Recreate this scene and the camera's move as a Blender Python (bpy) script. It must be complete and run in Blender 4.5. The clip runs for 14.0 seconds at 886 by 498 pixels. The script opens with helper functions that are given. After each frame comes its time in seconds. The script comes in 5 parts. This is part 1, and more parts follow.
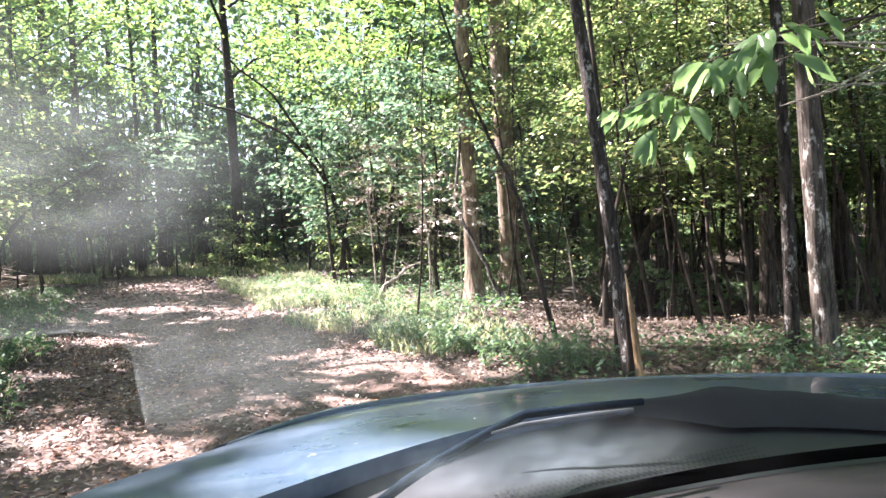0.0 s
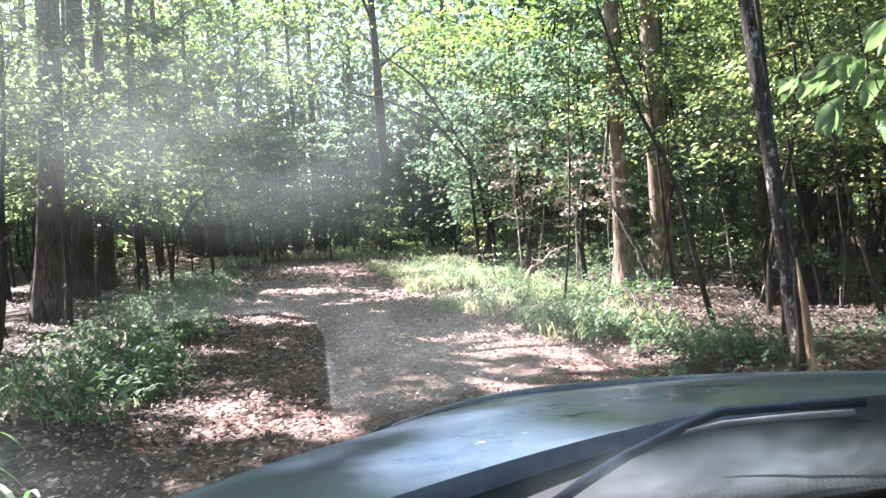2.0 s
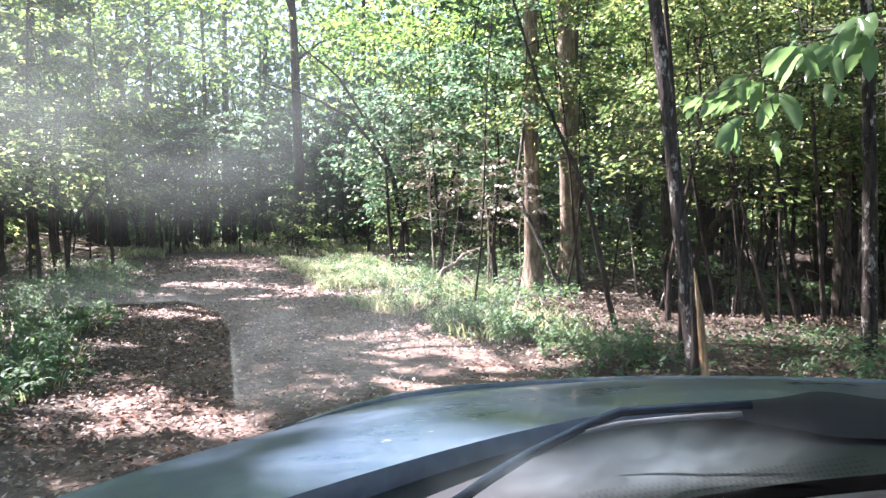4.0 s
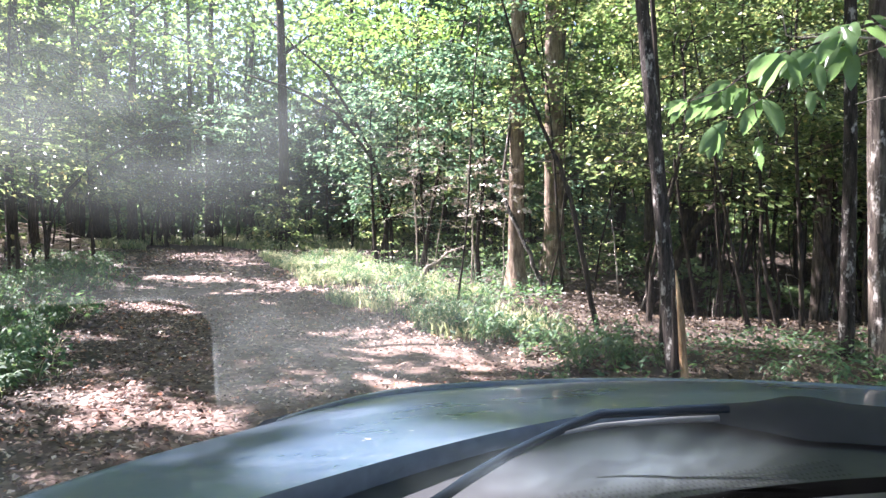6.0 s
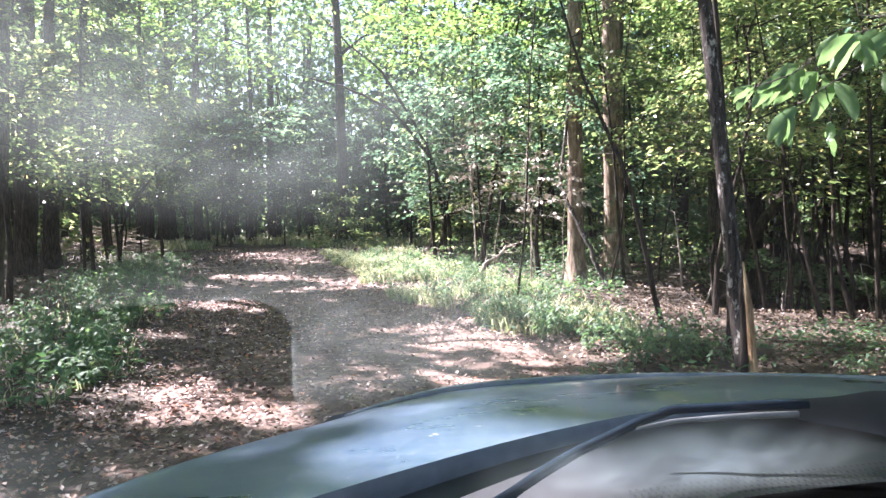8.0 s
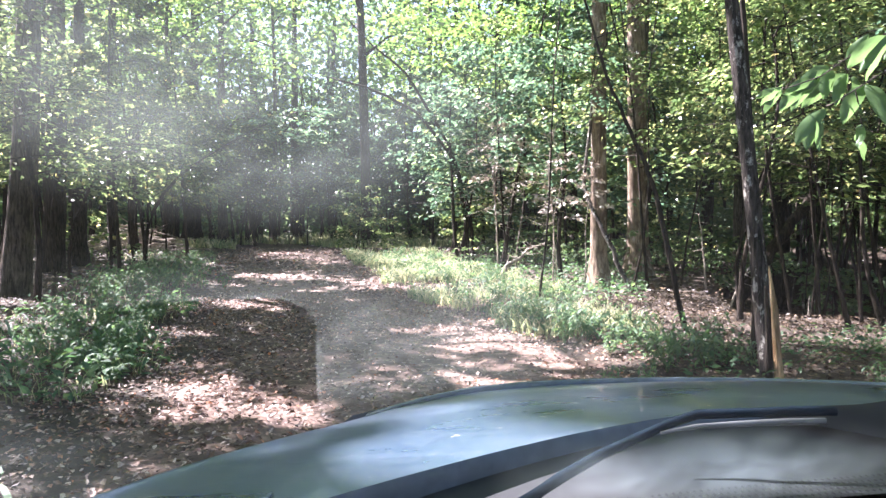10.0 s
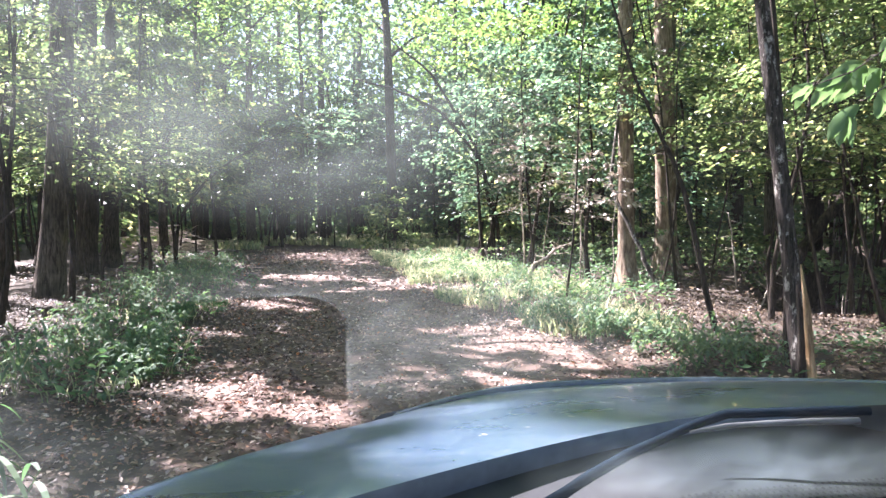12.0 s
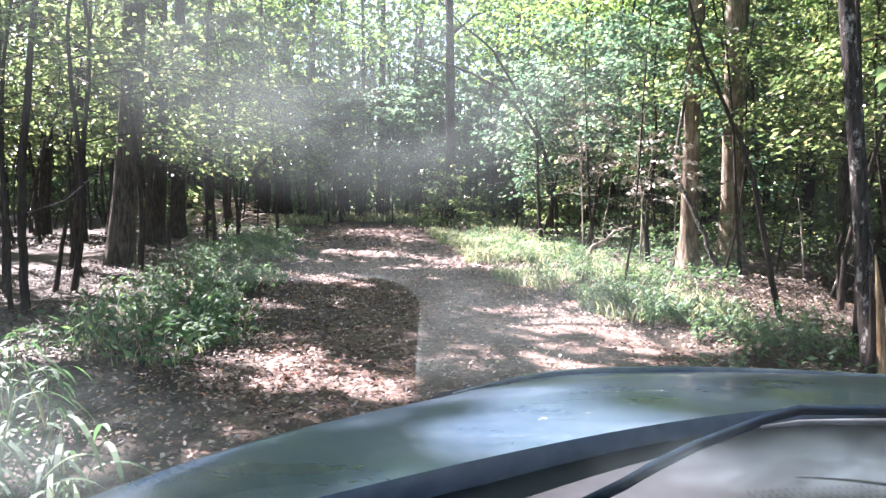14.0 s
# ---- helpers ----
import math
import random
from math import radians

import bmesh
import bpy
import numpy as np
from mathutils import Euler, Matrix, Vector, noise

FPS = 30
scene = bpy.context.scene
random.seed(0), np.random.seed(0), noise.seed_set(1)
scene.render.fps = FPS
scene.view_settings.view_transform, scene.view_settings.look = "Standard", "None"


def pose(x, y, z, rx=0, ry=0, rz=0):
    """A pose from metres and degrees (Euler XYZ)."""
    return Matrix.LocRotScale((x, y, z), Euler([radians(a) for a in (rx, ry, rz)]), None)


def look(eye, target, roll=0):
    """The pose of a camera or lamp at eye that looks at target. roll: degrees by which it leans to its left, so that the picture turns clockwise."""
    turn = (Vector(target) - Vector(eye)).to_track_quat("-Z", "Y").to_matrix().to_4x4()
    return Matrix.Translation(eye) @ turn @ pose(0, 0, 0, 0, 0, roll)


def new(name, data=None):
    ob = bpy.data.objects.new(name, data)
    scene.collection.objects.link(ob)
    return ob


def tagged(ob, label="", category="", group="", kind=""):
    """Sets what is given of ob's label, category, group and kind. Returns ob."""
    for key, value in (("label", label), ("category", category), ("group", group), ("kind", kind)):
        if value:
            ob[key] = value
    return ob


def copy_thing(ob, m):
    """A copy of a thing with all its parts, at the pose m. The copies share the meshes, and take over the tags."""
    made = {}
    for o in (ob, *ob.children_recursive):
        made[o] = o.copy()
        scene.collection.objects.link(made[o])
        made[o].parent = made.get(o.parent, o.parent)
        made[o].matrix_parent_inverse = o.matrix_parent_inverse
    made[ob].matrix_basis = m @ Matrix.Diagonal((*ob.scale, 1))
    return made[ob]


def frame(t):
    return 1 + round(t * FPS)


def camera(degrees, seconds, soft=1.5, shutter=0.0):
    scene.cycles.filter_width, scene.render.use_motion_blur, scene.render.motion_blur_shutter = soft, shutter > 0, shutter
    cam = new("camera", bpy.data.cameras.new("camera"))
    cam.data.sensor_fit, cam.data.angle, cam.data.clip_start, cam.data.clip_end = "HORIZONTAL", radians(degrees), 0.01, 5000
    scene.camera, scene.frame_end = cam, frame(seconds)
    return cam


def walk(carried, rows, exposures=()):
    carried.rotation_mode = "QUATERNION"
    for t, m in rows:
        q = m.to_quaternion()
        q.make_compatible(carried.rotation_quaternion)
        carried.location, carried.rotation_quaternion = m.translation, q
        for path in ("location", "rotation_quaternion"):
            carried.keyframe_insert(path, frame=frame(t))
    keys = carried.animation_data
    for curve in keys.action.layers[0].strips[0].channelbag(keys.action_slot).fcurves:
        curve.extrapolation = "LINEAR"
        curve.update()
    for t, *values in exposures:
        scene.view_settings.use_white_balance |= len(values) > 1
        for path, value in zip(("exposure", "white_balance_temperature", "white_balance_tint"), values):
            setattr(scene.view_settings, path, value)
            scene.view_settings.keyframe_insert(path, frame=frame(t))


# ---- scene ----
cam = camera(62.3, 14.0)
PATH = [
    (0, (0.049, -0.054, 1.354), (0.039, 1.946, 1.32), -2.8),
    (0.5, (0.041, -0.033, 1.345), (-0.11, 1.961, 1.309), -2.3),
    (1, (0.028, -0.015, 1.346), (-0.189, 1.972, 1.295), -3.2),
    (1.5, (0.011, -0.011, 1.351), (-0.267, 1.97, 1.332), -2.5),
    (2, (0.002, 0.006, 1.349), (-0.398, 1.965, 1.291), -3.2),
    (2.5, (0.0, 0.007, 1.346), (-0.35, 1.974, 1.256), -1.9),
    (3, (0.001, 0.008, 1.346), (-0.254, 1.99, 1.271), -1.3),
    (5.5, (0.002, 0.004, 1.349), (-0.126, 1.999, 1.284), -0.3),
    (6, (0.002, 0.004, 1.35), (-0.12, 1.999, 1.277), 0.3),
    (6.5, (-0.001, -0.001, 1.351), (-0.147, 1.993, 1.28), -0.0),
    (7, (-0.001, 0.002, 1.351), (-0.182, 1.993, 1.293), -0.4),
    (7.5, (-0.004, 0.002, 1.351), (-0.229, 1.989, 1.295), -0.8),
    (8, (-0.007, 0.004, 1.35), (-0.287, 1.983, 1.266), -0.9),
    (10.5, (-0.009, 0.003, 1.35), (-0.365, 1.97, 1.274), -0.6),
    (11, (-0.009, -0.001, 1.351), (-0.395, 1.96, 1.281), -0.9),
    (11.5, (-0.009, -0.001, 1.351), (-0.413, 1.956, 1.281), -0.9),
    (12, (-0.009, -0.001, 1.349), (-0.418, 1.955, 1.27), -0.8),
    (12.5, (-0.011, 0.001, 1.349), (-0.444, 1.951, 1.244), -1.0),
    (13, (-0.011, -0.001, 1.35), (-0.464, 1.943, 1.232), -0.6),
    (13.5, (-0.015, -0.008, 1.353), (-0.49, 1.931, 1.226), -0.3),
    (14, (-0.022, 0.004, 1.352), (-0.58, 1.92, 1.215), 0.5),
]
walk(cam, [(t, look(eye, target, roll)) for t, eye, target, roll in PATH], [(0, 3.22, 6400, 33), (1.0, 3.16, 6350, 33), (2.2, 3.02, 6180, 33), (14, 3.05, 6150, 33)])

# ---- light ----
SUN = Vector((-0.57, 0.34, 0.75)).normalized()      # the way to the sun
elev, azim = math.asin(SUN.z), math.atan2(SUN.x, SUN.y)
world = bpy.data.worlds.new("forest_sky")
scene.world = world
world.use_nodes = True
wn = world.node_tree.nodes
sky = wn.new("ShaderNodeTexSky")
sky.sky_type, sky.sun_disc = "NISHITA", False
sky.sun_elevation, sky.sun_rotation = elev, azim
world.node_tree.links.new(sky.outputs[0], wn["Background"].inputs[0])
wn["Background"].inputs[1].default_value = 0.05
sun_data = bpy.data.lights.new("sun", "SUN")
sun_data.energy, sun_data.angle, sun_data.color = 5.0, radians(0.53), (1.0, 0.965, 0.91)
sun = new("sun", sun_data)
sun.matrix_world = look(SUN * 60, (0, 0, 0))


# ---- materials ----
def material(name):
    m = bpy.data.materials.new(name)
    m.use_nodes = True
    return m, m.node_tree, m.node_tree.nodes["Principled BSDF"]


def put_node(tree, kind, **inputs):
    n = tree.nodes.new(kind)
    for key, value in inputs.items():
        n.inputs[key.replace("_", " ")].default_value = value
    return n


def ramp(tree, stops, fac):
    n = tree.nodes.new("ShaderNodeValToRGB")
    while len(n.color_ramp.elements) < len(stops):
        n.color_ramp.elements.new(0.5)
    for e, (at, col) in zip(n.color_ramp.elements, stops):
        e.position, e.color = at, (*col, 1)
    tree.links.new(fac, n.inputs[0])
    return n


def grain(tree, scale, detail=4.0, stretch=(1, 1, 1), rough=0.6):
    co = tree.nodes.new("ShaderNodeTexCoord")
    mp = tree.nodes.new("ShaderNodeMapping")
    mp.inputs["Scale"].default_value = stretch
    n = put_node(tree, "ShaderNodeTexNoise", Scale=scale, Detail=detail, Roughness=rough)
    tree.links.new(co.outputs["Object"], mp.inputs[0])
    tree.links.new(mp.outputs[0], n.inputs["Vector"])
    return n


def blend(tree, a, b, fac, mode="MIX"):
    n = tree.nodes.new("ShaderNodeMix")
    n.data_type, n.blend_type = "RGBA", mode
    for sock, v in ((n.inputs[6], a), (n.inputs[7], b), (n.inputs[0], fac)):
        if isinstance(v, bpy.types.NodeSocket):
            tree.links.new(v, sock)
        else:
            sock.default_value = (*v, 1) if isinstance(v, tuple) else v
    return n.outputs[2]


def bump(tree, bsdf, height, strength, distance):
    b = put_node(tree, "ShaderNodeBump", Strength=strength, Distance=distance)
    tree.links.new(height, b.inputs["Height"])
    tree.links.new(b.outputs[0], bsdf.inputs["Normal"])


def leaf_material(name, stops, through_col, share=0.42, gloss=0.45):
    """Leaves: each one its own tint; light comes through them."""
    m, tree, bsdf = material(name)
    geo = tree.nodes.new("ShaderNodeNewGeometry")
    tint = ramp(tree, stops, geo.outputs["Random Per Island"])
    spots = grain(tree, 9.0, 3)
    col = blend(tree, tint.outputs[0], tuple(c * 0.62 for c in stops[0][1]), ramp(tree, [(0.45, (0, 0, 0)), (0.75, (0.6, 0.6, 0.6))], spots.outputs[0]).outputs[0])
    tree.links.new(col, bsdf.inputs["Base Color"])
    bsdf.inputs["Roughness"].default_value = gloss
    bsdf.inputs["Specular IOR Level"].default_value = 0.45
    tr = tree.nodes.new("ShaderNodeBsdfTranslucent")
    tree.links.new(blend(tree, col, through_col, 0.55, "MULTIPLY"), tr.inputs[0])
    lift = tree.nodes.new("ShaderNodeMix")
    lift.data_type, lift.blend_type = "RGBA", "ADD"
    lift.inputs[0].default_value = 1.0
    tree.links.new(tr.inputs[0].links[0].from_socket, lift.inputs[6])
    tree.links.new(blend(tree, col, through_col, 0.4, "MULTIPLY"), lift.inputs[7])
    tree.links.new(lift.outputs[2], tr.inputs[0])
    mix = tree.nodes.new("ShaderNodeMixShader")
    mix.inputs[0].default_value = share
    tree.links.new(bsdf.outputs[0], mix.inputs[1])
    tree.links.new(tr.outputs[0], mix.inputs[2])
    tree.links.new(mix.outputs[0], tree.nodes["Material Output"].inputs[0])
    return m


def bark_material(name, dark, light, scale=26.0, patch=None, patch_scale=3.4):
    m, tree, bsdf = material(name)
    n1 = grain(tree, scale, 6, (1, 1, 0.16), 0.7)
    n2 = grain(tree, 1.7, 4)
    col = ramp(tree, [(0.4, tuple(c * 0.7 for c in dark)), (0.62, light)], n1.outputs[0]).outputs[0]
    col = blend(tree, col, tuple(c * 0.55 for c in dark), ramp(tree, [(0.42, (0, 0, 0)), (0.7, (0.75, 0.75, 0.75))], n2.outputs[0]).outputs[0])
    if patch:
        n3 = grain(tree, patch_scale, 5, (1, 1, 0.5), 0.75)
        col = blend(tree, col, patch, ramp(tree, [(0.55, (0, 0, 0)), (0.63, (0.85, 0.85, 0.85))], n3.outputs[0]).outputs[0])
    tree.links.new(col, bsdf.inputs["Base Color"])
    bsdf.inputs["Roughness"].default_value = 0.88
    bsdf.inputs["Specular IOR Level"].default_value = 0.2
    bump(tree, bsdf, n1.outputs[0], 1.0, 0.03)
    return m


def litter_material(name, stops):
    m, tree, bsdf = material(name)
    geo = tree.nodes.new("ShaderNodeNewGeometry")
    tint = ramp(tree, stops, geo.outputs["Random Per Island"])
    n = grain(tree, 40.0, 3)
    col = blend(tree, tint.outputs[0], (0.1, 0.055, 0.03), ramp(tree, [(0.5, (0, 0, 0)), (0.75, (0.6, 0.6, 0.6))], n.outputs[0]).outputs[0])
    tree.links.new(col, bsdf.inputs["Base Color"])
    bsdf.inputs["Roughness"].default_value = 0.55
    return m


def earth_material(name, soil, leafy, pale, cell):
    """Soil under a skin of broken leaves."""
    m, tree, bsdf = material(name)
    co = tree.nodes.new("ShaderNodeTexCoord")
    vor = put_node(tree, "ShaderNodeTexVoronoi", Scale=cell)
    tree.links.new(co.outputs["Object"], vor.inputs["Vector"])
    n1, n2 = grain(tree, 0.55, 5), grain(tree, 30.0, 5)
    col = blend(tree, soil, leafy, ramp(tree, [(0.4, (0, 0, 0)), (0.6, (1, 1, 1))], n1.outputs[0]).outputs[0])
    sep = tree.nodes.new("ShaderNodeSeparateColor")
    tree.links.new(vor.outputs["Color"], sep.inputs[0])
    col = blend(tree, col, pale, ramp(tree, [(0.55, (0, 0, 0)), (1.0, (0.8, 0.8, 0.8))], sep.outputs[0]).outputs[0])
    col = blend(tree, col, (0.03, 0.02, 0.014), ramp(tree, [(0.45, (0, 0, 0)), (0.8, (0.7, 0.7, 0.7))], n2.outputs[0]).outputs[0])
    tree.links.new(col, bsdf.inputs["Base Color"])
    bsdf.inputs["Roughness"].default_value = 0.9
    bump(tree, bsdf, sep.outputs[1], 0.8, 0.03)
    return m


LEAF = leaf_material("understory_leaf", [(0.0, (0.03, 0.055, 0.025)), (0.4, (0.085, 0.13, 0.048)), (0.8, (0.18, 0.23, 0.095)), (0.95, (0.30, 0.31, 0.14)), (1.0, (0.42, 0.33, 0.14))], (0.95, 1.0, 0.7), 0.58, 0.28)
LEAF_TEAL = leaf_material("bluish_leaf", [(0.0, (0.028, 0.058, 0.04)), (0.45, (0.075, 0.13, 0.085)), (0.85, (0.15, 0.215, 0.125)), (1.0, (0.31, 0.33, 0.17))], (0.8, 1.0, 0.74), 0.58, 0.28)
LEAF_HIGH = leaf_material("canopy_leaf", [(0.0, (0.055, 0.11, 0.035)), (0.6, (0.10, 0.17, 0.05)), (1.0, (0.18, 0.23, 0.06))], (0.95, 1.0, 0.6), 0.55)
LEAF_FAR = leaf_material("far_leaf", [(0.0, (0.06, 0.11, 0.06)), (0.6, (0.10, 0.16, 0.075)), (1.0, (0.17, 0.22, 0.10))], (0.95, 1.0, 0.65), 0.58)
LEAF_BIG = leaf_material("broad_leaf", [(0.0, (0.075, 0.14, 0.06)), (0.6, (0.105, 0.18, 0.075)), (1.0, (0.16, 0.23, 0.085))], (0.95, 1.0, 0.5), 0.55, 0.27)
WEED = leaf_material("weed_leaf", [(0.0, (0.05, 0.11, 0.055)), (0.6, (0.085, 0.165, 0.08)), (1.0, (0.16, 0.23, 0.1))], (0.85, 1.0, 0.4), 0.35, 0.62)
GRASS = leaf_material("dry_grass", [(0.0, (0.12, 0.19, 0.10)), (0.4, (0.28, 0.32, 0.17)), (1.0, (0.56, 0.51, 0.34))], (1.0, 1.0, 0.72), 0.35, 0.5)
BARK = bark_material("brown_bark", (0.045, 0.036, 0.028), (0.16, 0.13, 0.10))
BARK_DARK = bark_material("dark_bark", (0.022, 0.017, 0.012), (0.07, 0.053, 0.037))
BARK_TAN = bark_material("tan_bark", (0.16, 0.115, 0.08), (0.36, 0.28, 0.20), 22.0, (0.5, 0.44, 0.36), 4.0)
BARK_PALE = bark_material("lichen_bark", (0.04, 0.032, 0.024), (0.16, 0.135, 0.105), 26.0, (0.5, 0.47, 0.41), 8.0)
BARK_VINE = bark_material("speckled_vine", (0.05, 0.042, 0.034), (0.14, 0.12, 0.1), 20.0, (0.72, 0.7, 0.65), 13.0)
BARK_LEAN = bark_material("mottled_bark", (0.016, 0.013, 0.010), (0.075, 0.062, 0.05), 34.0, (0.42, 0.4, 0.35), 11.0)
WOOD_PALE = bark_material("bleached_wood", (0.32, 0.27, 0.21), (0.6, 0.53, 0.44), 20.0)
WOOD_RAW = bark_material("split_wood", (0.25, 0.15, 0.07), (0.48, 0.33, 0.18), 24.0)
DEAD_LEAF = litter_material("withered_leaf", [(0.0, (0.3, 0.24, 0.17)), (0.5, (0.45, 0.4, 0.33)), (1.0, (0.62, 0.58, 0.52))])
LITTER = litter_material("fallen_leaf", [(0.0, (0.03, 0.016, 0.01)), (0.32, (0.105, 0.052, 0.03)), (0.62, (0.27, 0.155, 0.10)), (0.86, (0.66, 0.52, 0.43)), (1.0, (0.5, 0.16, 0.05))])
# the track's leaves in darker tones, standing in for shade under trees
LITTER_SHADE = litter_material("shaded_fallen_leaf", [(0.0, (0.02, 0.0135, 0.008)), (0.5, (0.062, 0.038, 0.021)), (0.8, (0.135, 0.088, 0.05)), (1.0, (0.29, 0.22, 0.13))])
EARTH = earth_material("forest_floor", (0.032, 0.024, 0.015), (0.055, 0.038, 0.023), (0.10, 0.068, 0.042), 11.0)
TRACK = earth_material("track_dirt", (0.08, 0.053, 0.038), (0.13, 0.08, 0.058), (0.30, 0.205, 0.155), 16.0)


# ---- mesh tools ----
def mesh_from(name, verts, faces, mat, smooth=False):
    """A mesh from arrays; all its faces have the same number of corners."""
    verts, faces = np.asarray(verts, np.float32).reshape(-1, 3), np.asarray(faces, np.int32)
    me = bpy.data.meshes.new(name)
    k = faces.shape[1]
    me.vertices.add(len(verts))
    me.vertices.foreach_set("co", verts.ravel())
    me.loops.add(faces.size)
    me.loops.foreach_set("vertex_index", faces.ravel())
    me.polygons.add(len(faces))
    me.polygons.foreach_set("loop_start", np.arange(0, faces.size, k, dtype=np.int32))
    me.polygons.foreach_set("use_smooth", np.full(len(faces), smooth))
    me.update(calc_edges=True)
    me.validate()
    me.materials.append(mat)
    return me


class Shape:
    """Gathers quads."""

    def __init__(self):
        self.v, self.f, self.n = [], [], 0

    def add(self, verts, faces):
        verts = np.asarray(verts, float).reshape(-1, 3)
        self.v.append(verts)
        self.f.append(np.asarray(faces, int).reshape(-1, 4) + self.n)
        self.n += len(verts)
        return self

    def tube(self, points, radii, sides=8, wob=0.0, rng=None, cap=True):
        p = np.asarray(points, float)
        r = np.broadcast_to(np.asarray(radii, float), len(p))
        d = np.gradient(p, axis=0)
        d /= np.linalg.norm(d, axis=1)[:, None] + 1e-9
        ref = np.where(np.abs(d[:, 2:]) > 0.9, np.array([[1.0, 0, 0]]), np.array([[0, 0, 1.0]]))
        a = np.cross(ref, d)
        a /= np.linalg.norm(a, axis=1)[:, None] + 1e-9
        b = np.cross(d, a)
        th = np.linspace(0, 2 * np.pi, sides, endpoint=False)
        rr = r[:, None] * np.ones(sides)
        if wob and rng is not None:
            ridge = rng.normal(0, wob, sides)
            rr = rr * (1 + ridge[None] + rng.normal(0, wob * 0.6, rr.shape))
        v = p[:, None] + rr[..., None] * (np.cos(th)[None, :, None] * a[:, None] + np.sin(th)[None, :, None] * b[:, None])
        i, j = np.meshgrid(np.arange(len(p) - 1), np.arange(sides), indexing="ij")
        q = np.stack([i * sides + j, i * sides + (j + 1) % sides, (i + 1) * sides + (j + 1) % sides, (i + 1) * sides + j], -1).reshape(-1, 4)
        self.add(v.reshape(-1, 3), q)
        if cap and sides % 2 == 0:
            for ring in (0, len(p) - 1):
                base = self.n - len(p) * sides + ring * sides
                h = sides // 2
                self.f.append(np.array([[base + k, base + k + 1, base + sides - 2 - k, base + sides - 1 - k] for k in range(h - 1)]))
        return self

    def leaves(self, at, head, up, length, width):
        """Folded leaf blades, one four-cornered face each."""
        at, head, up = (np.asarray(x, float) for x in (at, head, up))
        head = head / (np.linalg.norm(head, axis=1)[:, None] + 1e-9)
        side = np.cross(head, up)
        side /= np.linalg.norm(side, axis=1)[:, None] + 1e-9
        up = np.cross(side, head)
        L, W = (np.broadcast_to(np.asarray(x, float), len(at))[:, None] for x in (length, width))
        mid = at + head * L * 0.45
        v = np.stack([at, mid + side * W / 2 + up * W * 0.12, at + head * L - up * L * 0.08, mid - side * W / 2 + up * W * 0.12], 1)
        return self.add(v.reshape(-1, 3), np.arange(len(at) * 4).reshape(-1, 4))

    def ribbon(self, pts, width, normal):
        """A bent blade along rows of points: pts (N, k, 3), width (N, k)."""
        d = np.gradient(pts, axis=1)
        s = np.cross(d, normal[:, None])
        s /= np.linalg.norm(s, axis=2)[..., None] + 1e-9
        v = np.stack([pts - s * width[..., None] / 2, pts + s * width[..., None] / 2], 2)
        n, k = pts.shape[:2]
        i, j = np.meshgrid(np.arange(n), np.arange(k - 1), indexing="ij")
        o = i * 2 * k + 2 * j
        return self.add(v.reshape(-1, 3), np.stack([o, o + 1, o + 3, o + 2], -1).reshape(-1, 4))

    def grid(self, v):
        n, k = v.shape[:2]
        i, j = np.meshgrid(np.arange(n - 1), np.arange(k - 1), indexing="ij")
        o = i * k + j
        return self.add(v.reshape(-1, 3), np.stack([o, o + 1, o + k + 1, o + k], -1).reshape(-1, 4))

    def mesh(self, name, mat, smooth=False):
        return mesh_from(name, np.concatenate(self.v), np.concatenate(self.f), mat, smooth)


def part(name, shape, mat, parent=None, label="", smooth=False):
    """Links a shape as one mesh object, under a thing where one is given."""
    ob = new(name, shape.mesh(name, mat, smooth) if isinstance(shape, Shape) else shape)
    if parent is not None:
        ob.parent = parent
    return tagged(ob, label)


def thing(name, label, category, group="", at=(0, 0, 0)):
    ob = new(name)
    ob.location = at
    ob.empty_display_size = 0.1
    return tagged(ob, label, category, group)


# ---- lie of the land ----
def track_x(y):
    """The middle of the track."""
    y = np.asarray(y, float)
    return 1.2 - 0.44 * y - 0.012 * np.clip(y - 30, 0, 60) ** 2


def fold(x, y, s, seed=0.0):
    """A smooth, uneven field between -1 and 1."""
    return (np.sin(x * s + 1.3 * np.sin(y * s * 0.7 + seed) + seed) + np.sin(y * s * 1.17 - 1.1 * np.sin(x * s * 0.8 + 2 * seed) + 1.7) + np.sin((x + y) * s * 0.53 + seed * 3)) / 3


def land(x, y):
    x, y = np.asarray(x, float), np.asarray(y, float)
    off = np.abs(x - track_x(y))
    side = np.clip((off - 2.2) / 1.6, 0, 1)
    wild = 0.10 * fold(x, y, 0.35, 0.4) + 0.03 * fold(x, y, 1.7, 1.9)
    # a shady hollow behind the lip of the bank, in the wood beyond the stump
    ease = lambda v: np.clip(v, 0, 1) ** 2 * (3 - 2 * np.clip(v, 0, 1))
    wild = wild - 1.7 * ease((y - 10.0) / 2.2) * ease((31 - y) / 5.0) * ease((x - 0.13 * y - 0.7) / 1.3)
    ruts = -0.035 * np.exp(-((off - 0.85) / 0.32) ** 2)
    return side * (0.06 + wild) + (1 - side) * (ruts + 0.012 * fold(x, y, 2.1, 0.7))


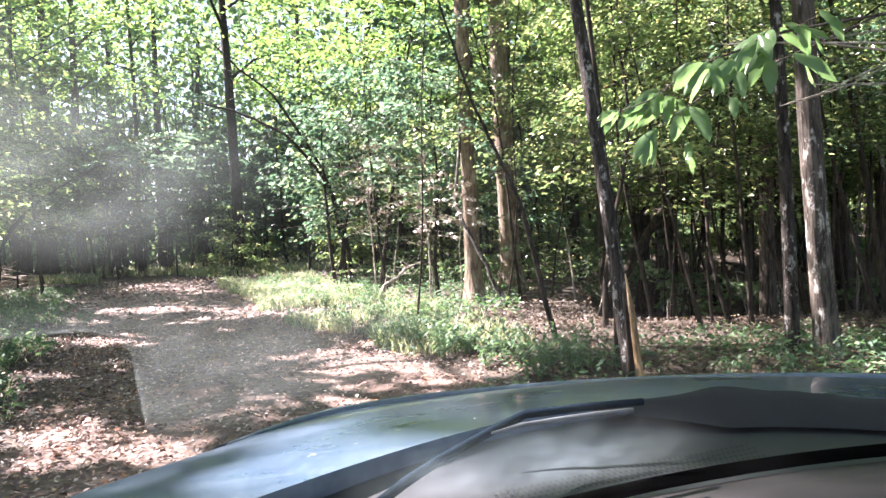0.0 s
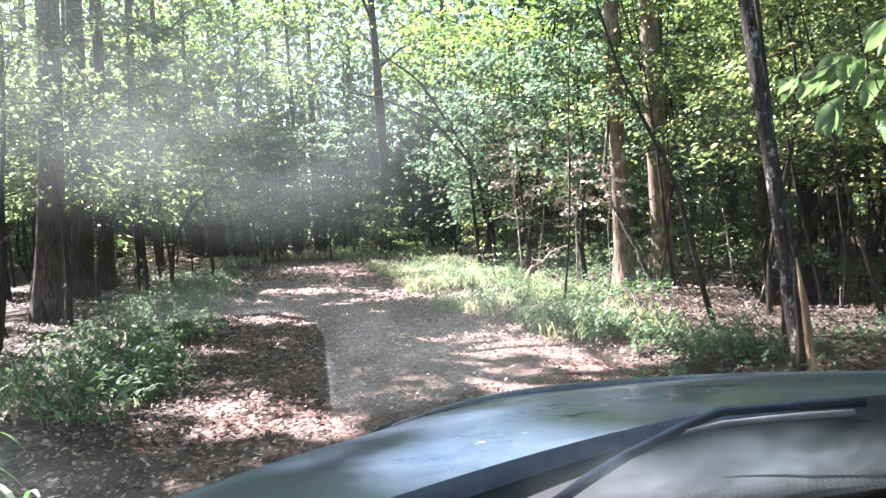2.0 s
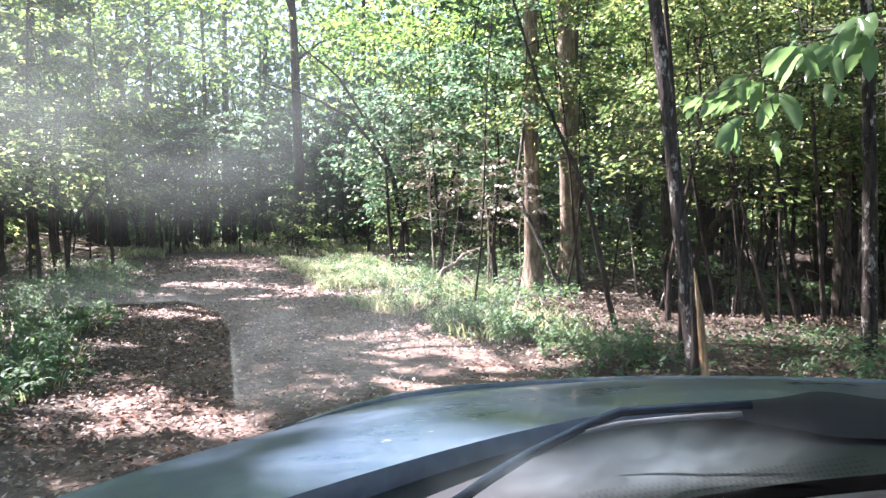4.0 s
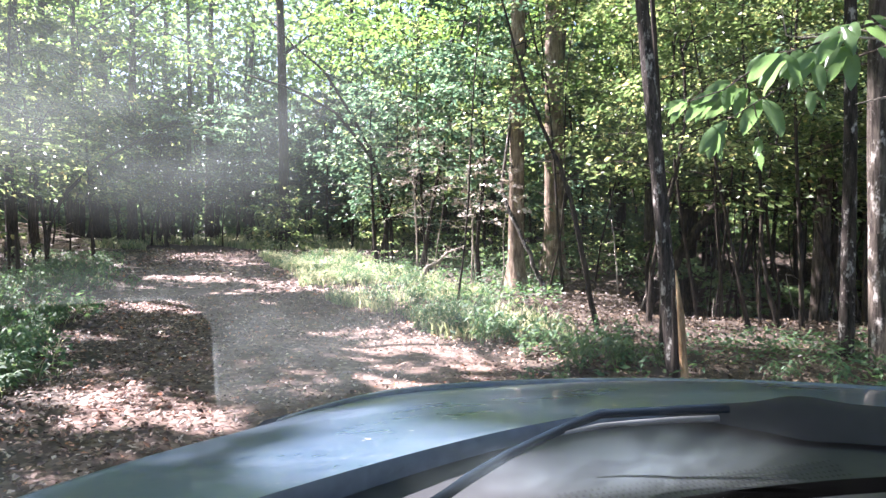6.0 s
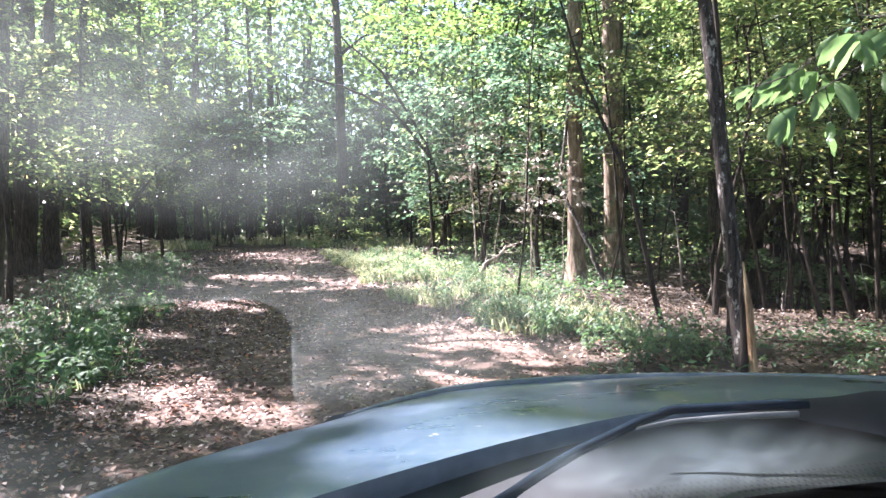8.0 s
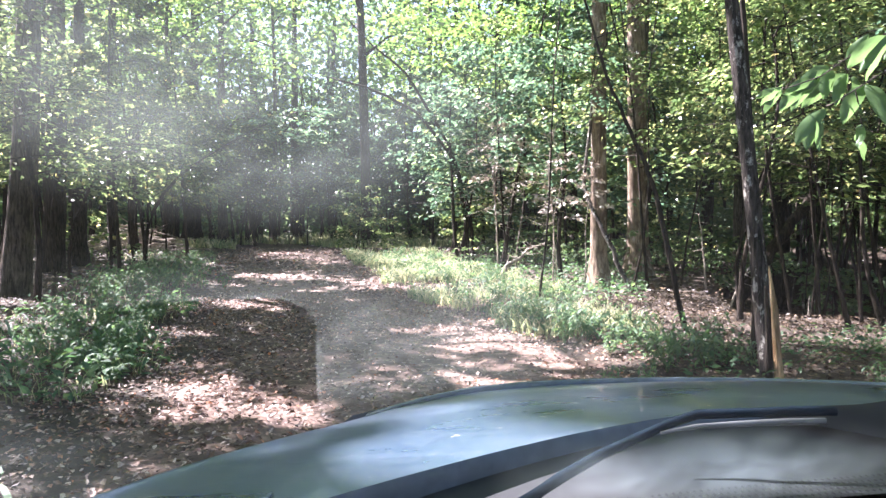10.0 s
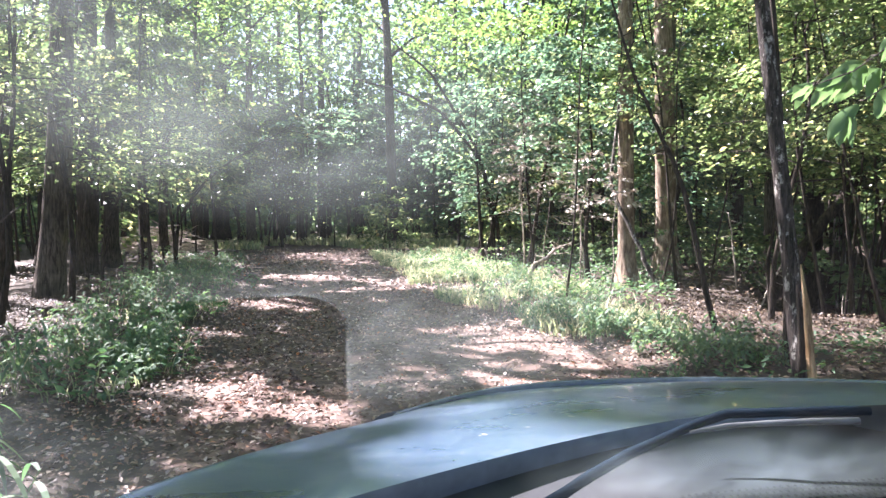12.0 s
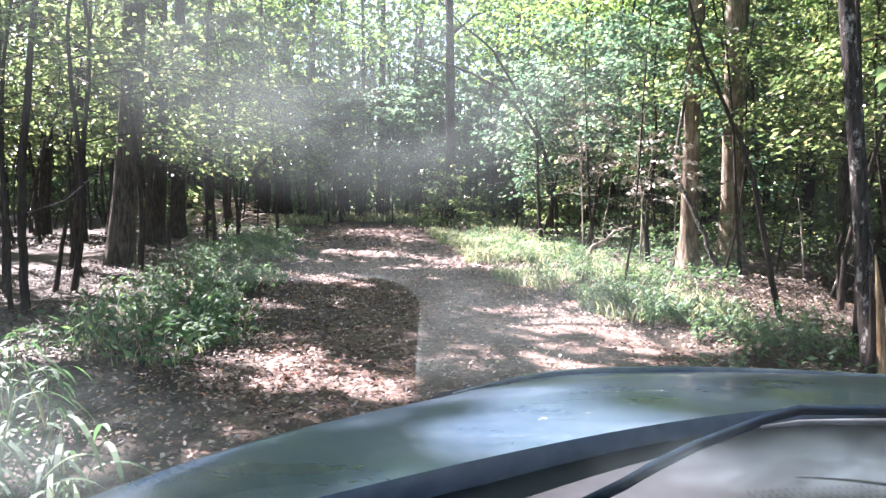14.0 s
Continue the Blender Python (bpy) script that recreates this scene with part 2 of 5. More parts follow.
SPOTS = [(-6.9, 17.0, 1.6, 0.8), (-10.4, 32.5, 0.9, 0.5), (-1.3, 8.9, 0.9, 0.45), (-0.6, 9.4, 0.8, 0.5), (-0.7, 6.2, 0.8, 0.35), (-0.1, 6.9, 0.4, 0.3),
         (-2.1, 4.9, 0.8, 0.35), (-3.2, 5.4, 0.8, 0.35), (-4.4, 8.2, 0.9, 0.35), (-4.0, 21, 1.8, 1.8), (-2.2, 19, 1.7, 2.2), (-0.6, 16.5, 1.4, 2.4),
         (0.8, 13, 0.9, 1.6), (1.3, 10.4, 0.7, 0.8), (2.3, 10.4, 0.9, 0.5), (4.7, 11, 0.8, 0.4), (3.0, 8.0, 0.6, 0.3), (-5.7, 6.9, 0.7, 0.4),
         (-4.9, 4.7, 0.5, 0.4), (-14.7, 15.2, 1.8, 1.2), (-19, 19, 2.5, 1.5), (-3.0, 3.0, 0.5, 0.5),
         (-7.5, 8.2, 1.2, 0.6), (4.1, 10.2, 0.6, 0.35), (3.0, 10.0, 0.5, 0.35), (10.8, 31.0, 3.0, 1.5), (-0.4, 8.0, 1.0, 0.8), (0.3, 7.2, 0.8, 0.5), (0.9, 8.8, 0.6, 0.5), (-12.6, 13.7, 1.4, 0.8), (-8.8, 10.0, 1.0, 0.6), (-5.5, 5.9, 0.6, 0.4), (-8.3, 8.7, 0.8, 0.5), (-6.4, 8.4, 1.0, 0.6), (-5.2, 6.2, 0.6, 0.4), (-10, 10, 1.1, 0.7), (-8.2, 6.2, 0.8, 0.6), (-12.5, 13, 1.4, 0.9)]

SPOTS += [(-19.0, 29.4, 2.6, 1.6), (-1.6, 12.4, 1.1, 0.9), (-2.6, 14.6, 1.2, 1.2), (-0.6, 10.8, 0.8, 0.6), (-3.5, 17.0, 1.3, 1.3), (0.2, 9.6, 0.5, 0.4), (-4.6, 23.5, 1.6, 1.6), (-13.5, 44, 6.0, 5.0), (12.8, 38.0, 3.6, 2.4)]
SPOTS_HIGH = [(-7.7, 20.6, 4.9, 1.3), (-8.0, 12.7, 3.2, 1.0), (-1.65, 16.9, 2.4, 0.8), (-0.3, 13.9, 2.0, 0.6), (0.2, 13.3, 2.1, 0.4), (-1.0, 15.7, 0.6, 0.5), (1.15, 6.75, 3.6, 0.5), (1.3, 6.6, 3.1, 0.5), (-2.1, 2.15, 0.5, 0.5), (3.3, 6.4, 0.9, 0.55), (3.3, 6.4, 1.9, 0.55), (1.5, 6.4, 2.6, 0.5), (0.5, 14.1, 1.8, 0.6), (1.7, 16.7, 1.8, 0.6), (0.3, 13.5, 1.9, 0.5), (-9.2, 11, 2.0, 0.4), (1.1, 3.0, 1.9, 0.5), (1.5, 2.9, 2.0, 0.4)]


def in_sun(p):
    """How surely a leaf must be missing, for the sun to reach the bright patches."""
    g = p - SUN_NP * (p[:, 2:3] / SUN_NP[2])
    hit = np.zeros(len(p))
    for x, y, a, b in SPOTS:
        hit[((g[:, 0] - x) / a) ** 2 + ((g[:, 1] - y) / b) ** 2 < 1 + 0.35 * np.sin(7 * g[:, 0] + 3 * g[:, 1])] = 0.94
    for x, y, z, a in SPOTS_HIGH:
        g = p - SUN_NP * ((p[:, 2:3] - z) / SUN_NP[2])
        hit[(g[:, 0] - x) ** 2 + (g[:, 1] - y) ** 2 < a * a] = 0.97
    g = p - SUN_NP * ((p[:, 2:3] - 1.35) / SUN_NP[2])     # sun on the windscreen before the driver
    hit[((g[:, 0] + 0.28) / 0.5) ** 2 + ((g[:, 1] - 0.32) / 0.36) ** 2 < 1] = 1.0
    g = p - SUN_NP * ((p[:, 2:3] - 1.1) / SUN_NP[2])
    hit[((g[:, 0] - 0.17) / 0.3) ** 2 + ((g[:, 1] - 0.84) / 0.16) ** 2 < 1] = 0.97
    hit[((g[:, 0] + 0.15) / 0.35) ** 2 + ((g[:, 1] - 1.25) / 0.25) ** 2 < 1] = 0.97
    return hit


def shaft(p):
    """Wide openings in the canopy, through which whole young trees stand in the sun."""
    g = p - SUN_NP * ((p[:, 2:3] - 4.0) / SUN_NP[2])
    off = g[:, 0] - track_x(g[:, 1])
    wide = np.where(off > 4.5, np.where(g[:, 1] < 17, -0.52, -0.05), np.where((off < -4.4) | (g[:, 1] > 31), -0.75, -0.55))
    over_track = (off > -4.4) & (off < 0.2) & (g[:, 1] < 31)
    fleck = fold(g[:, 0], g[:, 1], 2.4, 0.6) > np.where(g[:, 1] > 18.5, 0.55, 0.12)
    return np.where(over_track, fleck, fold(g[:, 0], g[:, 1], 0.55, 2.0) > wide) & (g[:, 1] > np.where(off < -4.4, 8.5, np.where(off > 5.5, 6.0, np.where(off > 0.2, 9.5, 12)))) & (g[:, 0] < 0.75 * g[:, 1] + 1.5)


SUN_NP = np.array(SUN)

# ground: one sheet to the horizon
gx = np.concatenate([[-900, -400, -200, -120], np.arange(-80, -26, 3.0), np.arange(-26, 14, 0.4), np.arange(14, 60, 3.0), [80, 120, 200, 400, 900]])
gy = np.concatenate([[-900, -300, -120, -60], np.arange(-30, 2, 1.5), np.arange(2, 26, 0.4), np.arange(26, 48, 1.0), np.arange(48, 90, 4.0), [100, 140, 220, 400, 900]])
GX, GY = np.meshgrid(gx, gy, indexing="ij")
off = np.abs(GX - track_x(GY))
tagged(part("ground", Shape().grid(np.stack([GX, GY, land(GX, GY) - 0.05 * (off < 1.6)], -1)[:, ::-1]), EARTH, smooth=True), "forest floor of brown soil and rotting leaves", "ground", kind="structure")
ty = np.concatenate([np.arange(-14, 30, 0.35), np.arange(30, 52, 1.0)])
tu = np.linspace(-1, 1, 25)
TY, TU = np.meshgrid(ty, tu, indexing="ij")
TX = track_x(TY) + TU * (2.25 + 0.22 * np.sign(TU) * np.sin(1.3 * TY) * np.abs(TU))
TZ = land(TX, TY) + 0.012 * (1 - np.abs(TU) ** 6) - 0.012 * np.abs(TU) ** 6
tagged(part("road", Shape().grid(np.stack([TX, TY, TZ], -1)), TRACK, smooth=True), "leaf-strewn dirt track of grey-brown earth", "road", kind="structure")


# ---- trees ----
def stem_path(base, top, rng, bend=0.1, n=9):
    """A slightly crooked line from base to top."""
    t = np.linspace(0, 1, n)[:, None]
    p = np.asarray(base, float) * (1 - t) + np.asarray(top, float) * t
    p[:, :2] += bend * np.sin(np.pi * t) * rng.normal(0, 1, 2) + bend * 0.4 * np.sin(3 * np.pi * t) * rng.normal(0, 1, 2)
    return p


def stem_radii(r, path, taper=0.35, flare=0.6):
    z = path[:, 2] - path[0, 2]
    return r * (1 - (1 - taper) * z / max(z[-1], 0.1)) * (1 + flare * np.exp(-z / 0.22))


def along(path, t):
    i = np.clip(np.asarray(t) * (len(path) - 1), 0, len(path) - 1.001)
    k = i.astype(int)
    f = (i - k)[..., None]
    return path[k] * (1 - f) + path[k + 1] * f


def spray(rng, start, az, length, rise, n, leaf):
    """Leaves of one bough: a flat, drooping fan. Gives their feet, headings and up-ways, and the bough's line."""
    t = rng.uniform(0.12, 1.0, n) ** 0.8
    side = rng.choice([-1, 1], n)
    fan = side * rng.uniform(0, 1, n) ** 0.7 * 0.42 * length * np.sqrt(np.clip(1.15 - t, 0.03, 1))
    d, s = np.array([np.cos(az), np.sin(az), 0]), np.array([-np.sin(az), np.cos(az), 0])
    z = rise * t - 0.35 * length * t**2.2 * 0.5 + rng.normal(0, 0.05 * length, n) - 0.1 * np.abs(fan)
    p = start + d * (t * length)[:, None] + s * fan[:, None]
    p[:, 2] += z
    a = az + side * rng.uniform(0.2, 1.3, n)
    head = np.stack([np.cos(a), np.sin(a), rng.normal(-0.25, 0.35, n)], 1)
    up = np.stack([rng.normal(0, 0.65, n), rng.normal(0, 0.65, n), np.ones(n)], 1)
    q = np.linspace(0, 1, 5)
    line = start + d * (q * length * 0.9)[:, None]
    line[:, 2] += rise * q - 0.175 * length * q**2.2
    return p, head, up, line


def fan_twigs(shape, rng, line, r, n, length):
    """Side twigs of a bough."""
    for t in rng.uniform(0.25, 0.95, n):
        a = along(line, np.array([t]))[0]
        d = line[-1] - line[0]
        turn = rng.choice([-1, 1]) * rng.uniform(0.5, 1.1)
        w = np.array([d[0] * np.cos(turn) - d[1] * np.sin(turn), d[0] * np.sin(turn) + d[1] * np.cos(turn), d[2] + rng.normal(0, 0.1)])
        w /= np.linalg.norm(w) + 1e-9
        l = length * rng.uniform(0.4, 1.0)
        shape.tube([a, a + w * l * 0.5 + (0, 0, 0.03), a + w * l], [r, r * 0.7, r * 0.3], 3, cap=False)


def sapling(at, height, r, reach, boughs, n_leaves, leaf, low=0.3, lean=(0.0, 0.0), bark=None, seed=0, name="understory_tree", label="slender young tree with thin dark stem and green leaves", group="understory trees", mat=None):
    """A thin tree of the lower storey, leafy in flat fans."""
    rng = np.random.default_rng(seed + 1000)
    x, y = at
    z = float(land(x, y)) - 0.05
    ob = thing(name, label, "tree", group, (x, y, z))
    path = stem_path((0, 0, 0), (lean[0], lean[1], height), rng, 0.1 * height / 3)
    part("trunk", Shape().tube(path, stem_radii(r, path, 0.3, 0.35), 7, 0.06, rng), bark or BARK_DARK, ob, smooth=True)
    wood, crown = Shape(), Shape()
    low = min(low + max(0.0, -z - 0.1) / height, 0.75)
    each = max(8, n_leaves // boughs)
    for b in range(boughs):
        t = low + (1 - low) * (b + rng.uniform(0.1, 0.9)) / boughs
        start = along(path, np.array([min(t, 0.98)]))[0]
        l = reach * (1.1 - 0.65 * t) * rng.uniform(0.7, 1.25)
        az = b * 2.4 + rng.uniform(-0.5, 0.5)
        p, head, up, line = spray(rng, start, az, l, rng.uniform(0.05, 0.45) * l, each, leaf)
        wood.tube(line, np.linspace(r * 0.38, r * 0.1, len(line)), 3, cap=False)
        if height > 3.5:
            fan_twigs(wood, rng, line, r * 0.1, 2, l * 0.45)
        keep = (rng.uniform(0, 1, each) > in_sun(p + (x, y, z))) | (mat is DEAD_LEAF)
        size = leaf * rng.uniform(0.6, 1.25, each)
        crown.leaves(p[keep], head[keep], up[keep], size[keep], size[keep] * 0.62)
    part("branches", wood, bark or BARK_DARK, ob)
    part("crown", crown, mat or LEAF, ob)
    return ob


def forest_tree(at, height, r, crown_low, crown_r, n_leaves, leaf, lean=(0.0, 0.0), bark=None, seed=0, label="tall straight forest tree with rough brown bark", sides=12, bend=0.12, flare=0.6, name="forest_tree", group="forest trees", scaffold=9, open_crown=True):
    """A tall tree: bare trunk below, leafy clumps on limbs above."""
    rng = np.random.default_rng(seed + 5000)
    x, y = at
    z = float(land(x, y)) - 0.06
    ob = thing(name, label, "tree", group, (x, y, z))
    path = stem_path((0, 0, 0), (lean[0], lean[1], height), rng, bend, 22)
    part("trunk", Shape().tube(path, stem_radii(r, path, 0.4, flare), sides, 0.05, rng), bark or BARK, ob, smooth=True)
    wood, crown = Shape(), Shape()
    each = n_leaves // scaffold
    for b in range(scaffold):
        t = (crown_low + (height - crown_low) * (b + 0.5) / scaffold) / height
        start = along(path, np.array([min(t, 0.98)]))[0]
        az, l = b * 2.4 + rng.uniform(-0.5, 0.5), crown_r * rng.uniform(0.55, 1.1) * (1.15 - 0.5 * b / scaffold)
        end = start + np.array([np.cos(az) * l, np.sin(az) * l, l * rng.uniform(0.15, 0.6)])
        mid = (start + end) / 2 + (0, 0, 0.12 * l)
        wood.tube([start, mid, end], [r * 0.34, r * 0.2, r * 0.06], 6, cap=False)
        # three clumps on each limb
        for c, share in ((0.55, 0.3), (0.85, 0.35), (1.05, 0.35)):
            m = int(each * share)
            mid_c = start + (end - start) * c + rng.normal(0, 0.25 * l, 3) * (1, 1, 0.35)
            p = mid_c + rng.normal(0, 1, (m, 3)) * (0.3 * l, 0.3 * l, 0.13 * l)
            keep = (rng.uniform(0, 1, m) > in_sun(p + (x, y, z))) | (y > 52)
            if open_crown:
                keep &= ~(shaft(p + (x, y, z)) & (rng.uniform(0, 1, m) < (0.9 if y < 26 else 0.45)))
            keep &= fold(p[:, 0] + x, p[:, 1] + y, 2.3, p[:, 2] * 0.4) > -0.25
            head = rng.normal(0, 1, (m, 3)) * (1, 1, 0.5)
            up = np.stack([rng.normal(0, 0.5, m), rng.normal(0, 0.5, m), np.ones(m)], 1)
            size = leaf * rng.uniform(0.6, 1.3, m)
            crown.leaves(p[keep], head[keep], up[keep], size[keep], size[keep] * 0.65)
    part("branches", wood, bark or BARK, ob)
    part("crown", crown, LEAF_HIGH, ob)
    return ob


# the trees that stand out
forest_tree((-10.25, 36.6), 19, 0.29, 9, 4.0, 2600, 0.3, (-0.1, -1.4), BARK_DARK, 1, "tall straight dark tree beside the track's bend", 14, 0.05)
forest_tree((0.55, 14.2), 15, 0.16, 7.5, 5.6, 8000, 0.22, (0.15, -0.6), BARK_TAN, 2, "sunlit tan tree, one of a close pair, at the grassy verge", 14, 0.05)
forest_tree((1.53, 16.8), 16, 0.23, 8, 5.6, 7000, 0.24, (-0.25, -0.8), BARK_TAN, 3, "thick tan tree with sunlit bark behind its neighbour", 14, 0.06)
forest_tree((1.32, 16.9), 13, 0.12, 8, 2.0, 1200, 0.16, (0.6, -0.3), BARK_PALE, 4, "pale stem leaning against a thick tan tree", 12, 0.06)
forest_tree((1.62, 6.35), 11, 0.068, 6, 4.0, 4000, 0.16, (-1.15, 0.9), BARK_LEAN, 5, "leaning tree with dark bark and pale lichen patches", 16, 0.05, 0.05)
forest_tree((1.6, 6.75), 9, 0.028, 5, 1.6, 1200, 0.13, (-0.36, 0.5), BARK_DARK, 6, "thin dark stem leaning beside a lichened tree", 10, 0.05)
forest_tree((3.42, 6.5), 13, 0.105, 6, 4.0, 4000, 0.16, (-0.25, 0.0), BARK_PALE, 7, "grey tree with a sunlit lichened side", 16, 0.04, 0.15)
forest_tree((3.38, 7.1), 12, 0.07, 6, 2.0, 1800, 0.14, (-0.15, 0.1), BARK_LEAN, 8, "straight dark tree beside a grey one", 12, 0.04, 0.15)
forest_tree((-9.3, 11.0), 15, 0.23, 7.2, 6.0, 9000, 0.27, (0.75, 0.1), BARK, 9, "mossy brown tree with flared foot at the verge", 16, 0.08, 0.22)
forest_tree((-11.9, 15.3), 15, 0.24, 8.0, 6.0, 9000, 0.28, (1.0, -0.3), BARK_DARK, 10, "dark tree behind a mossy brown one", 14, 0.08, 0.25)
for k, (x, y, r, lx) in enumerate([(-22.0, 37.7, 0.33, 0.2), (-21.0, 37.9, 0.36, 0.5), (-22.6, 42, 0.3, 0.2), (-18.7, 37.6, 0.27, 0.1), (-17.6, 42, 0.17, 0.0), (-19.5, 26.3, 0.16, 0.5),
                                   (-8.6, 45, 0.25, 0.1), (-3.2, 35.0, 0.24, 0.1), (0.3, 33, 0.2, 0.1), (4.4, 20.5, 0.12, 0.0),
                                   (6.8, 25.4, 0.28, -0.2), (7.9, 26.5, 0.33, 0.2), (8.7, 21.3, 0.12, 0.1), (8.1, 17.3, 0.15, 0.1), (-19.1, 19.1, 0.2, 0.9), (-17.0, 14.2, 0.2, 0.6),
                                   (-14.5, 11.5, 0.12, -0.6), (-13.6, 17.5, 0.12, 0.4), (5.8, 13.2, 0.16, 0.2), (9.5, 14.5, 0.2, -0.3), (12, 22, 0.25, 0.2)]):
    forest_tree((x, y), 15 + (k * 37 % 5), r, 8 if y < 24 else 5.6, 3.6, 2400 if y < 24 else 3800, 0.32 if y > 24 else 0.2, (lx, 0.2), (BARK_DARK, BARK)[k % 3 == 0], 20 + k, "dark straight forest tree in the shade", 10)

# the forest round about: trunks and canopy, mostly out of view, for shade
rng = np.random.default_rng(11)
placed = [(-10.1, 36.6), (0.5, 14.2), (1.6, 6.3), (3, 6), (-9.3, 11), (-11.9, 15.3)]
k = seen_in = 0
for _ in range(4000):
    if k >= 62:
        break
    x, y = rng.uniform(-58, 34), rng.uniform(-26, 58)
    ahead = y > 2 and -1.15 * y - 1 < x < 0.85 * y + 1
    if abs(x - track_x(y)) < 3.6 or (abs(x - 0.5) < 3.5 and -6 < y < 5.5) or (ahead and y < 19):
        continue
    if min((x - a) ** 2 + (y - b) ** 2 for a, b in placed) < 18:
        continue
    if ahead:
        seen_in += 1
        if seen_in > 7:
            continue
    placed.append((x, y))
    forest_tree((x, y), rng.uniform(14, 19), rng.uniform(0.09, 0.2), 8 if y < 24 else 6, 4.4, 3400 if y > 24 else 1800 if y > -6 else 900, 0.34, tuple(rng.normal(0, 0.5, 2)), (BARK, BARK_DARK)[k % 2], 100 + k, "tall forest tree with dark bark, added for shade", 9)
    k += 1

# added trees on the sunny side; tall crowns above the view dapple the track
for k, (x, y) in enumerate([(-13.6, 18.6), (-15.2, 22.6), (-17.2, 26.8), (-14.4, 15.6), (-16.8, 19.6), (-18.6, 31.5)]):
    forest_tree((x, y), 16, 0.2 - 0.015 * k, 9, 5.6, 5200, 0.3, (0.4, 0.1), BARK_DARK, 760 + k, "dark forest tree, its broad high crown added for shade", 10)

# leafy young trees in the sun beside the car
for k, (x, y) in enumerate([(3.9, 9.3), (5.2, 10.4), (4.4, 12.0), (6.6, 11.6), (5.9, 9.0), (7.9, 12.8), (3.2, 11.0), (6.1, 14.0), (8.6, 10.9), (2.9, 13.2), (4.9, 13.6), (7.2, 15.4), (3.6, 16.4), (5.6, 16.6), (9.6, 13.4)]):
    sapling((x, y), 6.5 + (k * 7 % 4) * 0.6, 0.03, 2.1, 24, 5400, 0.068, 0.32, (0.3 * math.sin(k), 0.2 * math.cos(k)), seed=1400 + k, mat=LEAF_TEAL if k % 3 == 1 else None)

for k, (x, y) in enumerate([(-0.5, 12.3), (1.0, 12.5), (2.1, 14.6)]):
    sapling((x, y), 7.5, 0.018, 1.5, 14, 1900, 0.08, 0.42, (0.5, 0.1), seed=1450 + k, mat=LEAF_TEAL if k == 0 else None)

# lower broad crowns, added to keep the wood's floor dark
for k, (x, y) in enumerate([(7.8, 20.2), (11, 17.6), (0.8, 21.6), (5.0, 23.6), (10, 24.2), (13.5, 21.5), (-1.6, 25.4), (2.6, 28.0), (7.5, 28.5)]):
    forest_tree((x, y), 9.5 + (k % 3), 0.07 + 0.01 * (k % 4), 4.4, 3.7, 7000, 0.15 + 0.002 * y, (0.3, 0.1), BARK_DARK, 780 + k, "dark slender tree with a broad low crown", 9, open_crown=False)

# added trees, many unseen, whose crowns shade the track's near stretch and the wood
rng = np.random.default_rng(13)
for k, (x, y) in enumerate([(-13, 3.5), (-11.5, -1), (-15.5, 7.0), (-18.5, 2.5), (-17, -4), (-20, 9.5), (-23, 5), (-24, 13), (-8.5, -5), (-28, 9), (-27, 18), (-7.5, 2.0), (-10.5, 5.6), (5.5, 2.0), (7, 6.2), (8.5, 9.0), (11, 12), (9, 3), (12.5, 7), (14, 16), (15, 11), (16, 21), (11, 18.5), (18, 27), (13, 26), (19, 16), (9, 29), (16, 34), (22, 22), (5.2, 31), (11, 38), (4.5, 25.5)]):
    forest_tree((x, y), rng.uniform(14, 18), rng.uniform(0.12, 0.2), 7, 4.6, 3600, 0.34 if x > 4 else 0.24, tuple(rng.normal(0, 0.5, 2)), (BARK, BARK_DARK)[k % 2], 800 + k, "tall forest tree with dark bark, added for shade", 9)

# young trees of the lower storey
k = 0
rng = np.random.default_rng(23)
young = []
for _ in range(9000):
    if k >= 260:
        break
    d = 8.5 + 42 * rng.uniform(0, 1) ** 0.75
    a = rng.uniform(-0.95, 0.66)
    x, y = d * math.sin(a), d * math.cos(a)
    off = x - float(track_x(y))
    if (-4.2 < off < 3.0 and y < 36) or (0 < off < 4.6 and y < 20 and d < 19) or (-6.5 < off < 0 and y < 13):
        continue
    if min([9e9] + [(x - p) ** 2 + (y - q) ** 2 for p, q in young]) < 1.6:
        continue
    if abs(a - math.atan2(-10.1, 36.6)) < 0.02 + 2.0 / d and d < 39:
        continue
    young.append((x, y))
    right = x > 2.2
    h = rng.uniform(5.0, 9.5)
    leaf = 0.045 + 0.0058 * d
    sapling((x, y), h, rng.uniform(0.022, 0.05) * (1 + d / 60), rng.uniform(1.7, 3.0), 15, int(3000 if d < 22 else 2000), leaf, (0.34 if right else 0.38 if a < -0.3 else 0.26) + rng.uniform(-0.06, 0.1), tuple(rng.normal(0, 0.5, 2)), seed=k, mat=LEAF_TEAL if -0.36 < a < 0.1 and rng.uniform() < 0.8 else None)
    k += 1

# a leafier stand on the shady side of the track
rng = np.random.default_rng(37)
k = 0
for _ in range(2000):
    if k >= 8:
        break
    d, a = rng.uniform(13, 32), rng.uniform(-0.85, -0.33)
    x, y = d * math.sin(a), d * math.cos(a)
    if x - float(track_x(y)) > -3.6 or abs(a + 0.27) < 0.05 or min((x - p) ** 2 + (y - q) ** 2 for p, q in young) < 1.0:
        continue
    young.append((x, y))
    sapling((x, y), rng.uniform(7, 11), rng.uniform(0.03, 0.05), rng.uniform(2.2, 3.2), 15, 2200, 0.06 + 0.0046 * d, 0.28, tuple(rng.normal(0, 0.5, 2)), seed=700 + k)
    k += 1

